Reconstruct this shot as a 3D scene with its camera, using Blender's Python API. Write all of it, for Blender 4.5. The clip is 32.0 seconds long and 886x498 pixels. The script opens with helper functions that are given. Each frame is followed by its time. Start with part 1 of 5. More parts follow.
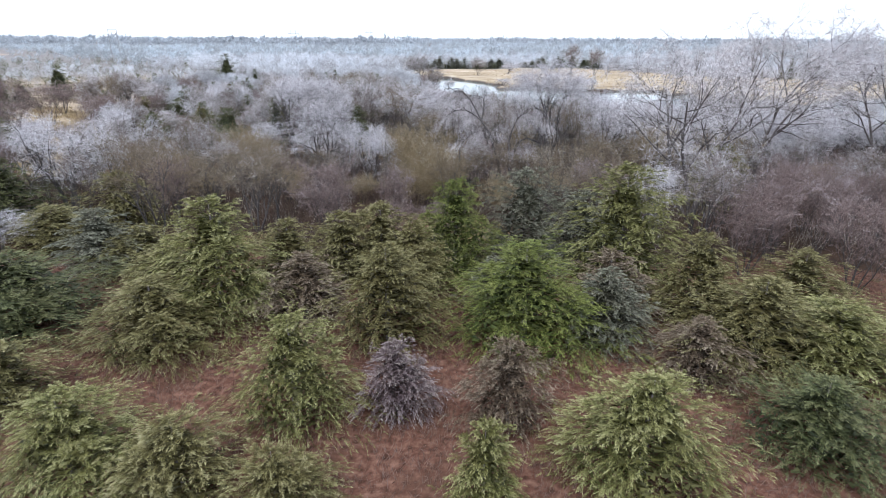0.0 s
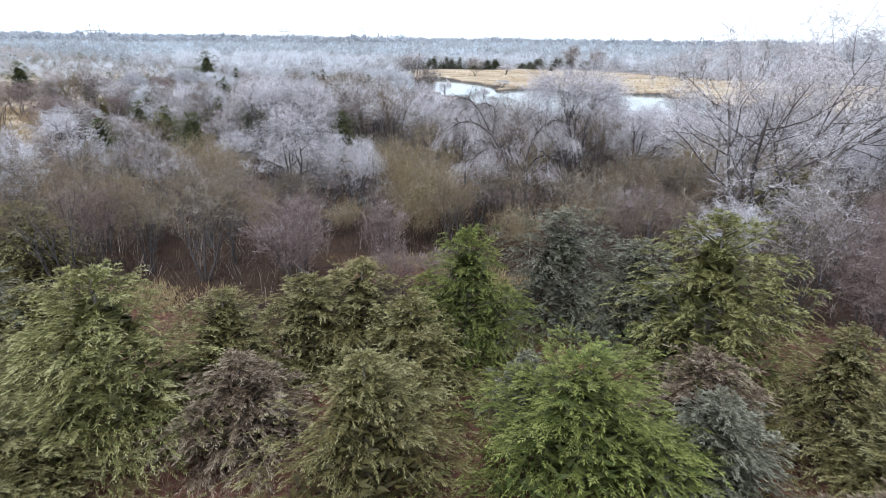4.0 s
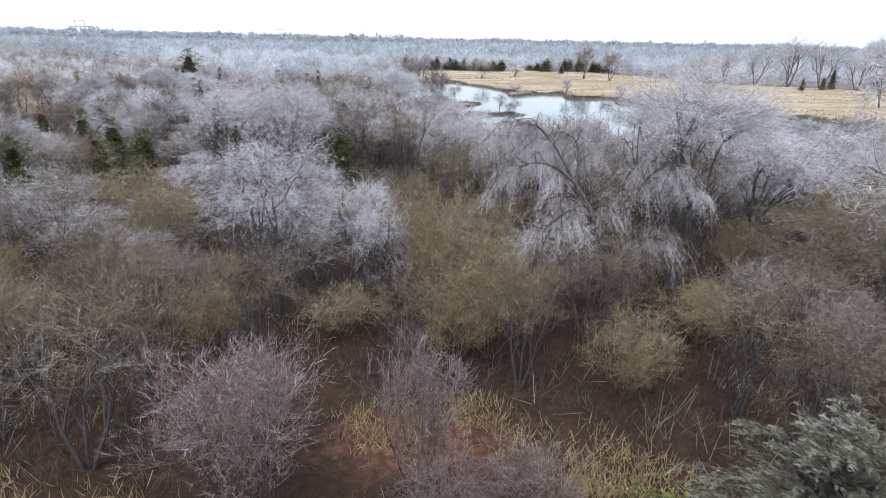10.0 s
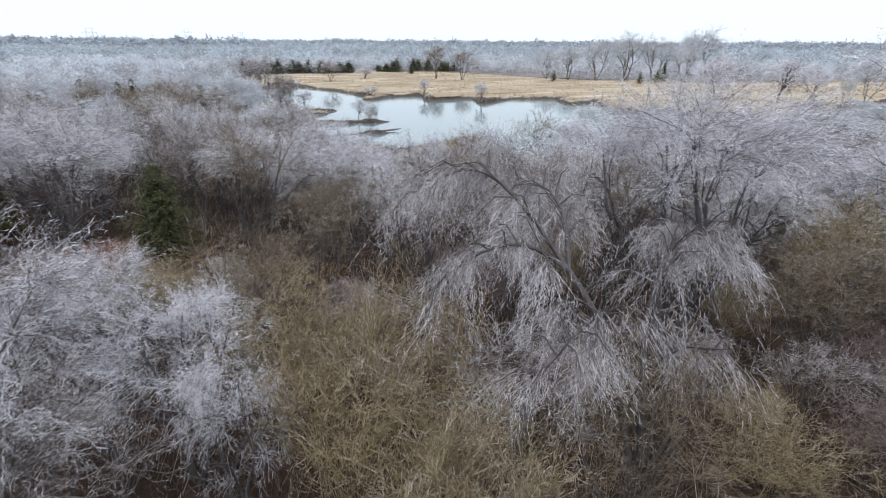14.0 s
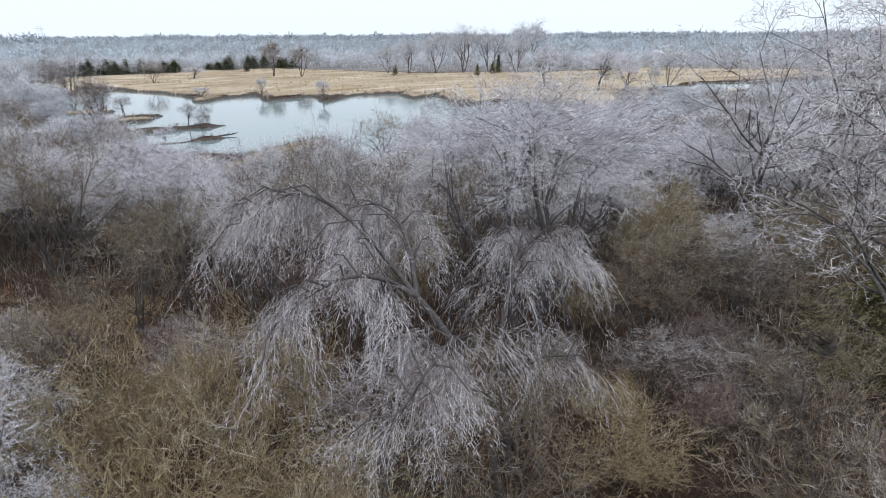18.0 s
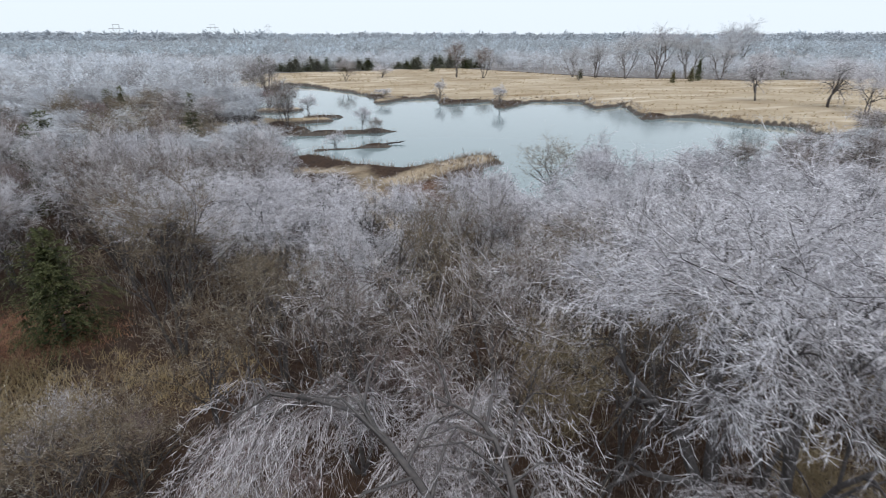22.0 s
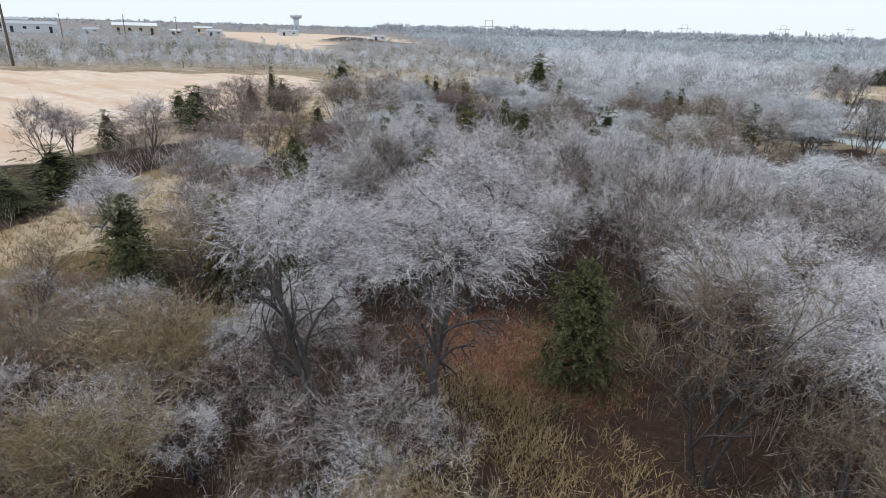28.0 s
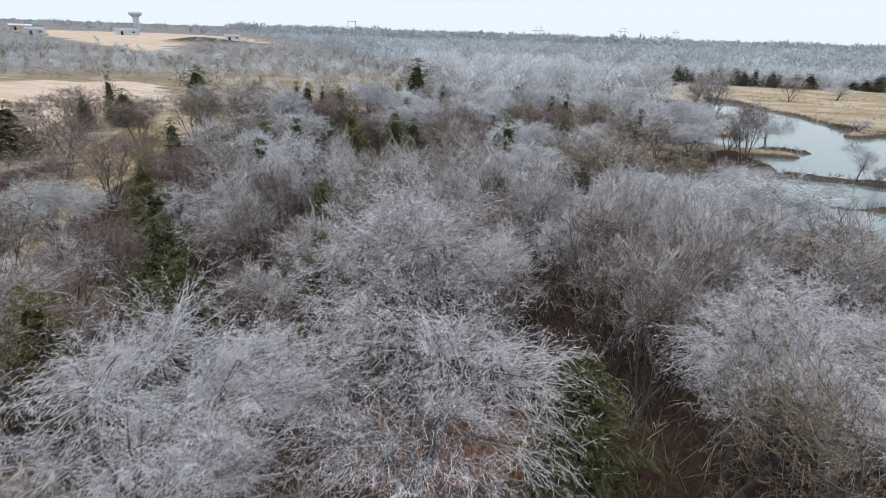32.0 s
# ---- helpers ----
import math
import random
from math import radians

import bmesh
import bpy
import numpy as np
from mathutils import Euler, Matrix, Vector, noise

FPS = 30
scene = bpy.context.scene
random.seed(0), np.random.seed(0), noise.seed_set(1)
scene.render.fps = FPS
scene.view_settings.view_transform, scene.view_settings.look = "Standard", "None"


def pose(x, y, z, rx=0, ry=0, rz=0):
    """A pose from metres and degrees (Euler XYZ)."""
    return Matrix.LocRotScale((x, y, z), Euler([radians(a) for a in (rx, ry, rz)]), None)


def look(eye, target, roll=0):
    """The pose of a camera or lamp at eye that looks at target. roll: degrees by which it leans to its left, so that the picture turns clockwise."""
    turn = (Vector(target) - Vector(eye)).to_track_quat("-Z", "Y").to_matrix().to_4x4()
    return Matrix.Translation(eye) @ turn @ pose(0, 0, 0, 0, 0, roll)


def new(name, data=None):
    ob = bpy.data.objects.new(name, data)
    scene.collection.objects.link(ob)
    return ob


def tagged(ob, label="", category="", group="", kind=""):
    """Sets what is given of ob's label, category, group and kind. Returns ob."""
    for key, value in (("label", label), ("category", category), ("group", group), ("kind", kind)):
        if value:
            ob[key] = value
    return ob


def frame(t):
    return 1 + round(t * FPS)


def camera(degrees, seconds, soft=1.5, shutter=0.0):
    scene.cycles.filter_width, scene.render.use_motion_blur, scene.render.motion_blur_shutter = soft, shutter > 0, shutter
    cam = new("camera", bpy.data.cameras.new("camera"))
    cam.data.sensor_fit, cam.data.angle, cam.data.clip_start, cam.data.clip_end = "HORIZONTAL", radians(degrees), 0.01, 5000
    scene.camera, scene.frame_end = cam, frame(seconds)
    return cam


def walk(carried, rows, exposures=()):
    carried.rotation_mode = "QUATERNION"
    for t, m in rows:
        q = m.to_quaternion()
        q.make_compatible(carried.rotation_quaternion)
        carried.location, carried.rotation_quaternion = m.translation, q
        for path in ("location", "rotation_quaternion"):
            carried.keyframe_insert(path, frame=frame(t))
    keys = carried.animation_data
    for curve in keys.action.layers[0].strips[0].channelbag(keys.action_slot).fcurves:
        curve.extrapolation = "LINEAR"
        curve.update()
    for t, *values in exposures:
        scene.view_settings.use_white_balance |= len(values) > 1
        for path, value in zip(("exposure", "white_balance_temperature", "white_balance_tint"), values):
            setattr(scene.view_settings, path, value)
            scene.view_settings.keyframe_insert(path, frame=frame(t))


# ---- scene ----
cam = camera(75.6, 32.0, soft=0.75, shutter=0.4)
# seconds, x, y, z, yaw, pitch, roll
PATH = [
    (0, 2.12, 0.94, 14.90, 3.76, -19.91, 0.22),
    (0.5, 2.01, 2.26, 14.87, 3.68, -19.91, 0.27),
    (1, 1.92, 3.63, 14.85, 3.64, -19.91, 0.31),
    (1.5, 1.83, 5.03, 14.83, 3.63, -19.91, 0.36),
    (2, 1.69, 6.47, 14.80, 3.52, -19.94, 0.40),
    (2.5, 1.48, 7.94, 14.78, 3.47, -19.99, 0.46),
    (3, 1.24, 9.41, 14.75, 3.41, -20.00, 0.59),
    (3.5, 0.97, 10.88, 14.69, 3.10, -19.94, 0.75),
    (5.5, -0.27, 16.50, 14.17, 2.87, -19.90, 0.76),
    (6, -0.60, 17.92, 14.16, 2.93, -19.94, 0.75),
    (6.5, -0.97, 19.32, 14.19, 2.83, -19.92, 0.79),
    (7, -1.34, 20.71, 14.21, 2.78, -19.90, 0.86),
    (7.5, -1.66, 22.15, 14.22, 2.78, -19.87, 0.95),
    (8, -1.97, 23.63, 14.22, 2.69, -19.84, 1.05),
    (8.5, -2.31, 25.07, 14.21, 2.63, -19.84, 1.15),
    (9, -2.67, 26.53, 14.21, 2.59, -19.85, 1.23),
    (9.5, -2.97, 28.03, 14.22, 2.63, -19.87, 1.28),
    (10, -3.30, 29.61, 14.24, 2.58, -19.89, 1.31),
    (10.5, -3.63, 31.27, 14.27, 2.57, -19.89, 1.30),
    (11, -3.86, 33.04, 14.25, 2.64, -19.86, 1.25),
    (11.5, -4.04, 35.07, 14.17, 2.22, -19.83, 1.16),
    (12, -4.16, 37.18, 14.05, 1.19, -19.78, 1.04),
    (12.5, -4.27, 39.17, 13.94, -1.13, -19.72, 0.91),
    (13, -4.42, 41.03, 13.89, -4.45, -19.67, 0.76),
    (13.5, -4.62, 42.62, 13.90, -8.24, -19.66, 0.59),
    (14, -4.89, 43.79, 13.94, -12.06, -19.64, 0.40),
    (14.5, -5.08, 44.46, 13.98, -15.63, -19.57, 0.19),
    (15, -5.18, 44.75, 14.01, -19.78, -19.61, -0.04),
    (15.5, -5.18, 44.81, 14.04, -23.29, -19.77, -0.22),
    (17.5, -4.09, 44.89, 14.20, -26.72, -20.17, -0.48),
    (18, -3.74, 45.31, 14.31, -26.79, -20.23, -0.46),
    (18.5, -3.18, 45.98, 14.45, -26.79, -20.23, -0.41),
    (19, -2.49, 46.86, 14.63, -26.77, -20.22, -0.36),
    (19.5, -1.87, 47.91, 14.84, -26.03, -20.22, -0.32),
    (20, -1.49, 49.04, 15.04, -24.25, -20.18, -0.26),
    (20.5, -1.14, 50.20, 15.21, -21.47, -20.14, -0.17),
    (21, -0.71, 51.32, 15.35, -17.62, -20.13, -0.03),
    (21.5, -0.24, 52.42, 15.47, -13.25, -20.18, 0.04),
    (22, 0.17, 53.41, 15.59, -9.27, -20.31, 0.05),
    (22.5, 0.29, 54.18, 15.67, -5.42, -20.29, 0.27),
    (23, 0.28, 54.98, 15.68, -1.01, -20.30, 0.45),
    (23.5, 0.14, 55.87, 15.69, 3.53, -20.32, 0.62),
    (24, -0.12, 56.76, 15.74, 7.36, -20.42, 0.91),
    (24.5, -0.52, 57.56, 15.74, 11.93, -20.47, 1.02),
    (25, -1.04, 58.31, 15.76, 17.28, -20.54, 1.14),
    (25.5, -1.59, 59.05, 15.71, 22.72, -20.69, 1.33),
    (26, -2.31, 59.80, 15.68, 28.17, -20.75, 1.45),
    (26.5, -3.19, 60.59, 15.69, 33.27, -20.89, 1.60),
    (28.5, -6.92, 62.32, 15.71, 40.13, -20.98, 1.78),
    (29, -7.97, 62.82, 15.72, 40.64, -21.01, 1.90),
    (29.5, -8.99, 63.33, 15.77, 39.48, -20.97, 2.03),
    (30, -9.96, 63.94, 15.86, 36.60, -20.90, 2.01),
    (30.5, -10.84, 64.65, 15.94, 32.99, -20.78, 2.04),
    (31, -11.65, 65.45, 16.01, 29.77, -20.67, 1.96),
    (31.5, -12.35, 66.33, 16.08, 27.67, -20.64, 1.89),
    (32, -13.04, 67.32, 16.12, 26.26, -20.56, 2.07),
]
EXPOSURES = [(0, 0.82, 5980, 12), (6, 0.80, 6020, 11), (9, 0.73, 6080, 12), (13, 0.48, 6080, 10), (16, 0.41, 6100, 10), (21, 0.26, 6180, 9), (24, 0.19, 6250, 9), (28, 0.26, 6300, 9), (32, 0.20, 6300, 9)]
walk(cam, [(t, pose(x, y, z, 90 + pitch, 0, yaw) @ pose(0, 0, 0, 0, 0, roll)) for t, x, y, z, yaw, pitch, roll in PATH], EXPOSURES)

# ---- world and light: a bright overcast winter sky ----
world = bpy.data.worlds.new("overcast_sky")
scene.world = world
world.use_nodes = True
wt = world.node_tree
wt.nodes.clear()
w_out = wt.nodes.new("ShaderNodeOutputWorld")
w_bg = wt.nodes.new("ShaderNodeBackground")
w_sky = wt.nodes.new("ShaderNodeTexSky")
w_sky.sky_type, w_sky.sun_disc = "NISHITA", False
w_sky.sun_elevation, w_sky.sun_rotation = radians(65), radians(200)
w_sky.dust_density, w_sky.air_density = 6.0, 1.2
w_dim = wt.nodes.new("ShaderNodeMix")
w_dim.data_type = "RGBA"
w_dim.inputs["Factor"].default_value = 0.93
w_dim.inputs["B"].default_value = (8.7, 9.35, 9.9, 1)
wt.links.new(w_sky.outputs["Color"], w_dim.inputs["A"])
wt.links.new(w_dim.outputs["Result"], w_bg.inputs["Color"])
w_bg.inputs["Strength"].default_value = 0.092
wt.links.new(w_bg.outputs["Background"], w_out.inputs["Surface"])
sun_data = bpy.data.lights.new("sun", "SUN")
sun_data.energy, sun_data.angle, sun_data.color = 1.45, radians(30), (1.0, 0.97, 0.92)
sun = new("sun", sun_data)
sun.matrix_world = look((0, 0, 60), (10, 26, 0))


# ---- materials ----
def nodes_of(name, rough=0.8, spec=0.2):
    mat = bpy.data.materials.new(name)
    mat.use_nodes = True
    tree = mat.node_tree
    bsdf = tree.nodes["Principled BSDF"]
    bsdf.inputs["Roughness"].default_value = rough
    bsdf.inputs["Specular IOR Level"].default_value = spec
    return mat, tree, bsdf


def ramp(tree, fac, stops):
    node = tree.nodes.new("ShaderNodeValToRGB")
    while len(node.color_ramp.elements) < len(stops):
        node.color_ramp.elements.new(0.5)
    for element, (at, colour) in zip(node.color_ramp.elements, stops):
        element.position, element.color = at, (*colour, 1)
    tree.links.new(fac, node.inputs["Fac"])
    return node.outputs["Color"]


def mix(tree, fac, a, b, blend="MIX"):
    node = tree.nodes.new("ShaderNodeMix")
    node.data_type, node.blend_type = "RGBA", blend
    for key, value in (("Factor", fac), ("A", a), ("B", b)):
        if isinstance(value, bpy.types.NodeSocket):
            tree.links.new(value, node.inputs[key])
        else:
            node.inputs[key].default_value = value if key == "Factor" else (*value, 1)
    return node.outputs["Result"]


def calc(tree, op, a, b=0.0, c=0.0, clamp=False):
    node = tree.nodes.new("ShaderNodeMath")
    node.operation, node.use_clamp = op, clamp
    for slot, value in zip(node.inputs, (a, b, c)):
        if isinstance(value, bpy.types.NodeSocket):
            tree.links.new(value, slot)
        else:
            slot.default_value = value
    return node.outputs["Value"]


def grain(tree, scale, detail=3.0, coords="Object", rough=0.6):
    at = tree.nodes.new("ShaderNodeTexCoord").outputs[coords] if coords != "World" else tree.nodes.new("ShaderNodeNewGeometry").outputs["Position"]
    node = tree.nodes.new("ShaderNodeTexNoise")
    node.inputs["Scale"].default_value, node.inputs["Detail"].default_value = scale, detail
    node.inputs["Roughness"].default_value = rough
    tree.links.new(at, node.inputs["Vector"])
    return node.outputs["Fac"]


def attribute(tree, name):
    node = tree.nodes.new("ShaderNodeAttribute")
    node.attribute_name = name
    return node.outputs["Fac"]


def bump(tree, bsdf, height, strength=0.4, distance=0.05):
    node = tree.nodes.new("ShaderNodeBump")
    node.inputs["Strength"].default_value, node.inputs["Distance"].default_value = strength, distance
    tree.links.new(height, node.inputs["Height"])
    tree.links.new(node.outputs["Normal"], bsdf.inputs["Normal"])


def twig_material(name, wood, wood_b, frost, frost_lo, frost_hi, rough=0.7, speckle=0.55, tipped=0.9):
    """Bare twigs: wood at the base of each twig, rime towards its tip; more or less of it from twig to twig and tree to tree."""
    mat, tree, bsdf = nodes_of(name, rough, 0.25)
    geo = tree.nodes.new("ShaderNodeNewGeometry")
    info = tree.nodes.new("ShaderNodeObjectInfo")
    island = geo.outputs["Random Per Island"]
    wood_c = mix(tree, island, wood, wood_b)
    tip = attribute(tree, "tip")
    amount = calc(tree, "MULTIPLY_ADD", info.outputs["Random"], frost_hi - frost_lo, frost_lo)
    patchy = calc(tree, "MULTIPLY_ADD", grain(tree, 0.35, 2.0, "World"), 0.9, -0.45)
    f = calc(tree, "ADD", calc(tree, "MULTIPLY", tip, tipped), calc(tree, "ADD", amount, patchy))
    f = calc(tree, "ADD", f, attribute(tree, "tone"))
    f = calc(tree, "ADD", f, calc(tree, "MULTIPLY_ADD", island, speckle, -0.45 - speckle / 2))
    f = calc(tree, "MULTIPLY_ADD", f, 1.5, -0.25, clamp=True)
    white = mix(tree, island, tuple(c * 0.82 for c in frost), frost)
    tree.links.new(mix(tree, f, wood_c, white), bsdf.inputs["Base Color"])
    return mat


FROST = (0.74, 0.72, 0.765)
M_TWIG_WHITE = twig_material("rimed_twigs", (0.075, 0.062, 0.060), (0.16, 0.14, 0.14), FROST, 0.80, 1.00)
M_TWIG_HERO = twig_material("heavy_rimed_twigs", (0.075, 0.062, 0.060), (0.17, 0.15, 0.15), (0.78, 0.755, 0.80), 0.72, 0.84)
M_TWIG_GREY = twig_material("grey_twigs", (0.095, 0.072, 0.062), (0.23, 0.185, 0.155), (0.72, 0.69, 0.72), 0.46, 0.78)
M_TWIG_BROWN = twig_material("purple_brown_twigs", (0.105, 0.074, 0.070), (0.26, 0.195, 0.185), (0.60, 0.55, 0.57), 0.10, 0.34)
M_TWIG_OLIVE = twig_material("olive_twigs", (0.14, 0.10, 0.052), (0.31, 0.245, 0.15), (0.6, 0.55, 0.46), 0.22, 0.50)
# far rime and wood made paler and bluer: distance haze put into the colour
M_TWIG_FAR = twig_material("rimed_haze_tinted_twigs", (0.27, 0.26, 0.27), (0.42, 0.405, 0.415), (0.74, 0.765, 0.82), 0.60, 0.86, speckle=0.25, tipped=0.6)
M_TWIG_DISTANT = twig_material("far_haze_tinted_twigs", (0.33, 0.35, 0.37), (0.42, 0.45, 0.48), (0.63, 0.70, 0.77), 0.52, 0.68, speckle=0.2, tipped=0.35)
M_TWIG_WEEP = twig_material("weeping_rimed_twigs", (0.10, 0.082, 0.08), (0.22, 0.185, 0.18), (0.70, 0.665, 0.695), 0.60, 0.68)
M_TWIG_HORIZON = twig_material("horizon_haze_tinted_twigs", (0.34, 0.365, 0.40), (0.42, 0.45, 0.49), (0.58, 0.64, 0.71), 0.35, 0.5, speckle=0.2, tipped=0.3)
M_TWIG_TAN = twig_material("tan_twigs", (0.10, 0.075, 0.050), (0.25, 0.195, 0.135), (0.66, 0.63, 0.60), 0.14, 0.38)


def bark_material(name, dark, light):
    mat, tree, bsdf = nodes_of(name, 0.9, 0.15)
    n = grain(tree, 9.0, 5.0)
    big = grain(tree, 1.3, 2.0)
    c = ramp(tree, n, [(0.3, dark), (0.7, light)])
    tree.links.new(mix(tree, calc(tree, "MULTIPLY", big, 0.22), c, (0.34, 0.33, 0.35)), bsdf.inputs["Base Color"])
    bump(tree, bsdf, n, 0.6, 0.03)
    return mat


M_BARK_DARK = bark_material("dark_bark", (0.028, 0.024, 0.023), (0.085, 0.072, 0.066))
M_BARK_GREY = bark_material("grey_bark", (0.075, 0.062, 0.058), (0.20, 0.175, 0.16))
M_BARK_TALL = bark_material("brown_grey_bark", (0.045, 0.036, 0.032), (0.125, 0.105, 0.095))
M_BARK_OLIVE = bark_material("olive_bark", (0.09, 0.07, 0.035), (0.22, 0.17, 0.09))


def needle_material(name, deep, mid, tip_c, frost=0.2):
    mat, tree, bsdf = nodes_of(name, 0.62, 0.3)
    geo = tree.nodes.new("ShaderNodeNewGeometry")
    island = geo.outputs["Random Per Island"]
    tip = attribute(tree, "tip")
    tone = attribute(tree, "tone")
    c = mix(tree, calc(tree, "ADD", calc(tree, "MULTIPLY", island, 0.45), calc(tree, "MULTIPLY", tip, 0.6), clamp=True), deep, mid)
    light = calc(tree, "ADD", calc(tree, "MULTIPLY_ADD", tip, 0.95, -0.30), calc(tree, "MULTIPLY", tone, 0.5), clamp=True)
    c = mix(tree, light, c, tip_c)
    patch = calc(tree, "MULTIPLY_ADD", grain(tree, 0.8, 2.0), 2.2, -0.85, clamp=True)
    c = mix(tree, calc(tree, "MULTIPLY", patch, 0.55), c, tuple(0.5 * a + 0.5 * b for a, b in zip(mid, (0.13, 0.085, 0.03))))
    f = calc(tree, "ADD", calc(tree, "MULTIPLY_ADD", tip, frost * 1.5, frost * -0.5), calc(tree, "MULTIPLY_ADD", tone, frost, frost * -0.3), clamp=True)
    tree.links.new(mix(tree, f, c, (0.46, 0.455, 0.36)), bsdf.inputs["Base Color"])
    return mat


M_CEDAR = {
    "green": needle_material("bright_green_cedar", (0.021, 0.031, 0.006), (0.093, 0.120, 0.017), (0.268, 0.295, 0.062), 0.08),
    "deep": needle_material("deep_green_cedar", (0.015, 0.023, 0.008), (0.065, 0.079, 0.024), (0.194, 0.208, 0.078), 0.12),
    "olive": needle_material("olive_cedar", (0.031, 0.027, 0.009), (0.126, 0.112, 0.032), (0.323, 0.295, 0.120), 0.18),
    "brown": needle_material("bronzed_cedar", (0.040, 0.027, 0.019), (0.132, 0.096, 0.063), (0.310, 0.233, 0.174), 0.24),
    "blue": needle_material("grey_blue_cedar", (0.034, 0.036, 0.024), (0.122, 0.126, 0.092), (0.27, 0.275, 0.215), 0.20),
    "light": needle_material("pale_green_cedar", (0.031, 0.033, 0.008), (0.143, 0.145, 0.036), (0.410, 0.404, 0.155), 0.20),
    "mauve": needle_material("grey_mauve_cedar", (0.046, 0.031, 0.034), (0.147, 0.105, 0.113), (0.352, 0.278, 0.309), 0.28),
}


def grass_material(name, low, mid, high, frost=(0.5, 0.47, 0.45), amount=0.25):
    mat, tree, bsdf = nodes_of(name, 0.8, 0.15)
    geo = tree.nodes.new("ShaderNodeNewGeometry")
    c = ramp(tree, geo.outputs["Random Per Island"], [(0.0, low), (0.5, mid), (1.0, high)])
    patch = calc(tree, "MULTIPLY_ADD", grain(tree, 0.25, 3.0, "World"), 2.4, -0.9, clamp=True)
    c = mix(tree, calc(tree, "MULTIPLY", patch, 0.6), c, tuple(0.6 * v for v in mid))
    f = calc(tree, "MULTIPLY", attribute(tree, "tip"), amount)
    tree.links.new(mix(tree, f, c, frost), bsdf.inputs["Base Color"])
    return mat


M_GRASS_RED = grass_material("russet_grass", (0.062, 0.028, 0.020), (0.138, 0.066, 0.046), (0.235, 0.135, 0.095))
M_GRASS_GOLD = grass_material("golden_grass", (0.24, 0.16, 0.065), (0.38, 0.27, 0.12), (0.48, 0.38, 0.20))
M_UNDER = grass_material("undergrowth", (0.036, 0.020, 0.016), (0.070, 0.040, 0.030), (0.135, 0.085, 0.055), amount=0.16)
M_GRASS_RUST = grass_material("rust_grass", (0.16, 0.065, 0.030), (0.33, 0.145, 0.068), (0.46, 0.27, 0.14))
M_REED = grass_material("reeds", (0.12, 0.075, 0.05), (0.21, 0.14, 0.085), (0.32, 0.23, 0.14))


def ground_material():
    mat, tree, bsdf = nodes_of("ground_cover", 0.95, 0.1)
    fine, mid, big = grain(tree, 3.0, 5.0, "World"), grain(tree, 0.45, 4.0, "World"), grain(tree, 0.05, 3.0, "World")
    litter = ramp(tree, fine, [(0.25, (0.016, 0.011, 0.009)), (0.55, (0.040, 0.026, 0.020)), (0.8, (0.085, 0.055, 0.038))])
    litter = mix(tree, calc(tree, "MULTIPLY_ADD", mid, 2.0, -0.8, clamp=True), litter, (0.060, 0.035, 0.022))
    red = ramp(tree, fine, [(0.30, (0.042, 0.021, 0.015)), (0.5, (0.118, 0.057, 0.040)), (0.72, (0.22, 0.126, 0.092))])
    red = mix(tree, calc(tree, "MULTIPLY_ADD", mid, 2.6, -1.1, clamp=True), red, (0.085, 0.046, 0.032))
    gold = ramp(tree, fine, [(0.2, (0.21, 0.155, 0.092)), (0.55, (0.335, 0.27, 0.19)), (0.85, (0.46, 0.405, 0.32))])
    gold = mix(tree, calc(tree, "MULTIPLY_ADD", mid, 1.8, -0.75, clamp=True), gold, (0.26, 0.185, 0.115))
    gold = mix(tree, calc(tree, "MULTIPLY_ADD", big, 2.2, -0.9, clamp=True), gold, (0.50, 0.42, 0.32))
    at = tree.nodes.new("ShaderNodeVectorMath")
    at.operation = "MULTIPLY"
    tree.links.new(tree.nodes.new("ShaderNodeNewGeometry").outputs["Position"], at.inputs[0])
    at.inputs[1].default_value = (0.035, 0.16, 0.1)
    streak = tree.nodes.new("ShaderNodeTexNoise")
    streak.inputs["Scale"].default_value, streak.inputs["Detail"].default_value = 1.0, 5.0
    tree.links.new(at.outputs["Vector"], streak.inputs["Vector"])
    gold = mix(tree, calc(tree, "MULTIPLY_ADD", streak.outputs["Fac"], 5.0, -2.75, clamp=True), gold, (0.55, 0.47, 0.38))
    gold = mix(tree, calc(tree, "MULTIPLY_ADD", streak.outputs["Fac"], -5.5, 2.45, clamp=True), gold, (0.215, 0.145, 0.085))
    pale = ramp(tree, mid, [(0.3, (0.49, 0.385, 0.31)), (0.6, (0.60, 0.515, 0.455)), (0.8, (0.68, 0.625, 0.59))])
    pale = mix(tree, calc(tree, "MULTIPLY_ADD", streak.outputs["Fac"], 5.0, -2.3, clamp=True), pale, (0.46, 0.33, 0.25))
    pale = mix(tree, calc(tree, "MULTIPLY_ADD", big, 2.4, -0.9, clamp=True), pale, (0.50, 0.37, 0.27))
    mud = ramp(tree, fine, [(0.3, (0.045, 0.038, 0.034)), (0.7, (0.11, 0.092, 0.08))])
    # paler grey for far ground: haze put into its colour
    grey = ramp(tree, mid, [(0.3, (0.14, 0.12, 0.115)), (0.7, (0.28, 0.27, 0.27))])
    c = litter
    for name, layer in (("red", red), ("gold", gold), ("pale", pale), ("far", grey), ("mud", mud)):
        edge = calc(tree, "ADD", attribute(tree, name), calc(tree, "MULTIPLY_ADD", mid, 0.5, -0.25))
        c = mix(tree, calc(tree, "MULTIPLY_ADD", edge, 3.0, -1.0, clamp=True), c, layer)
    tree.links.new(c, bsdf.inputs["Base Color"])
    bump(tree, bsdf, fine, 0.6, 0.12)
    return mat


M_GROUND = ground_material()


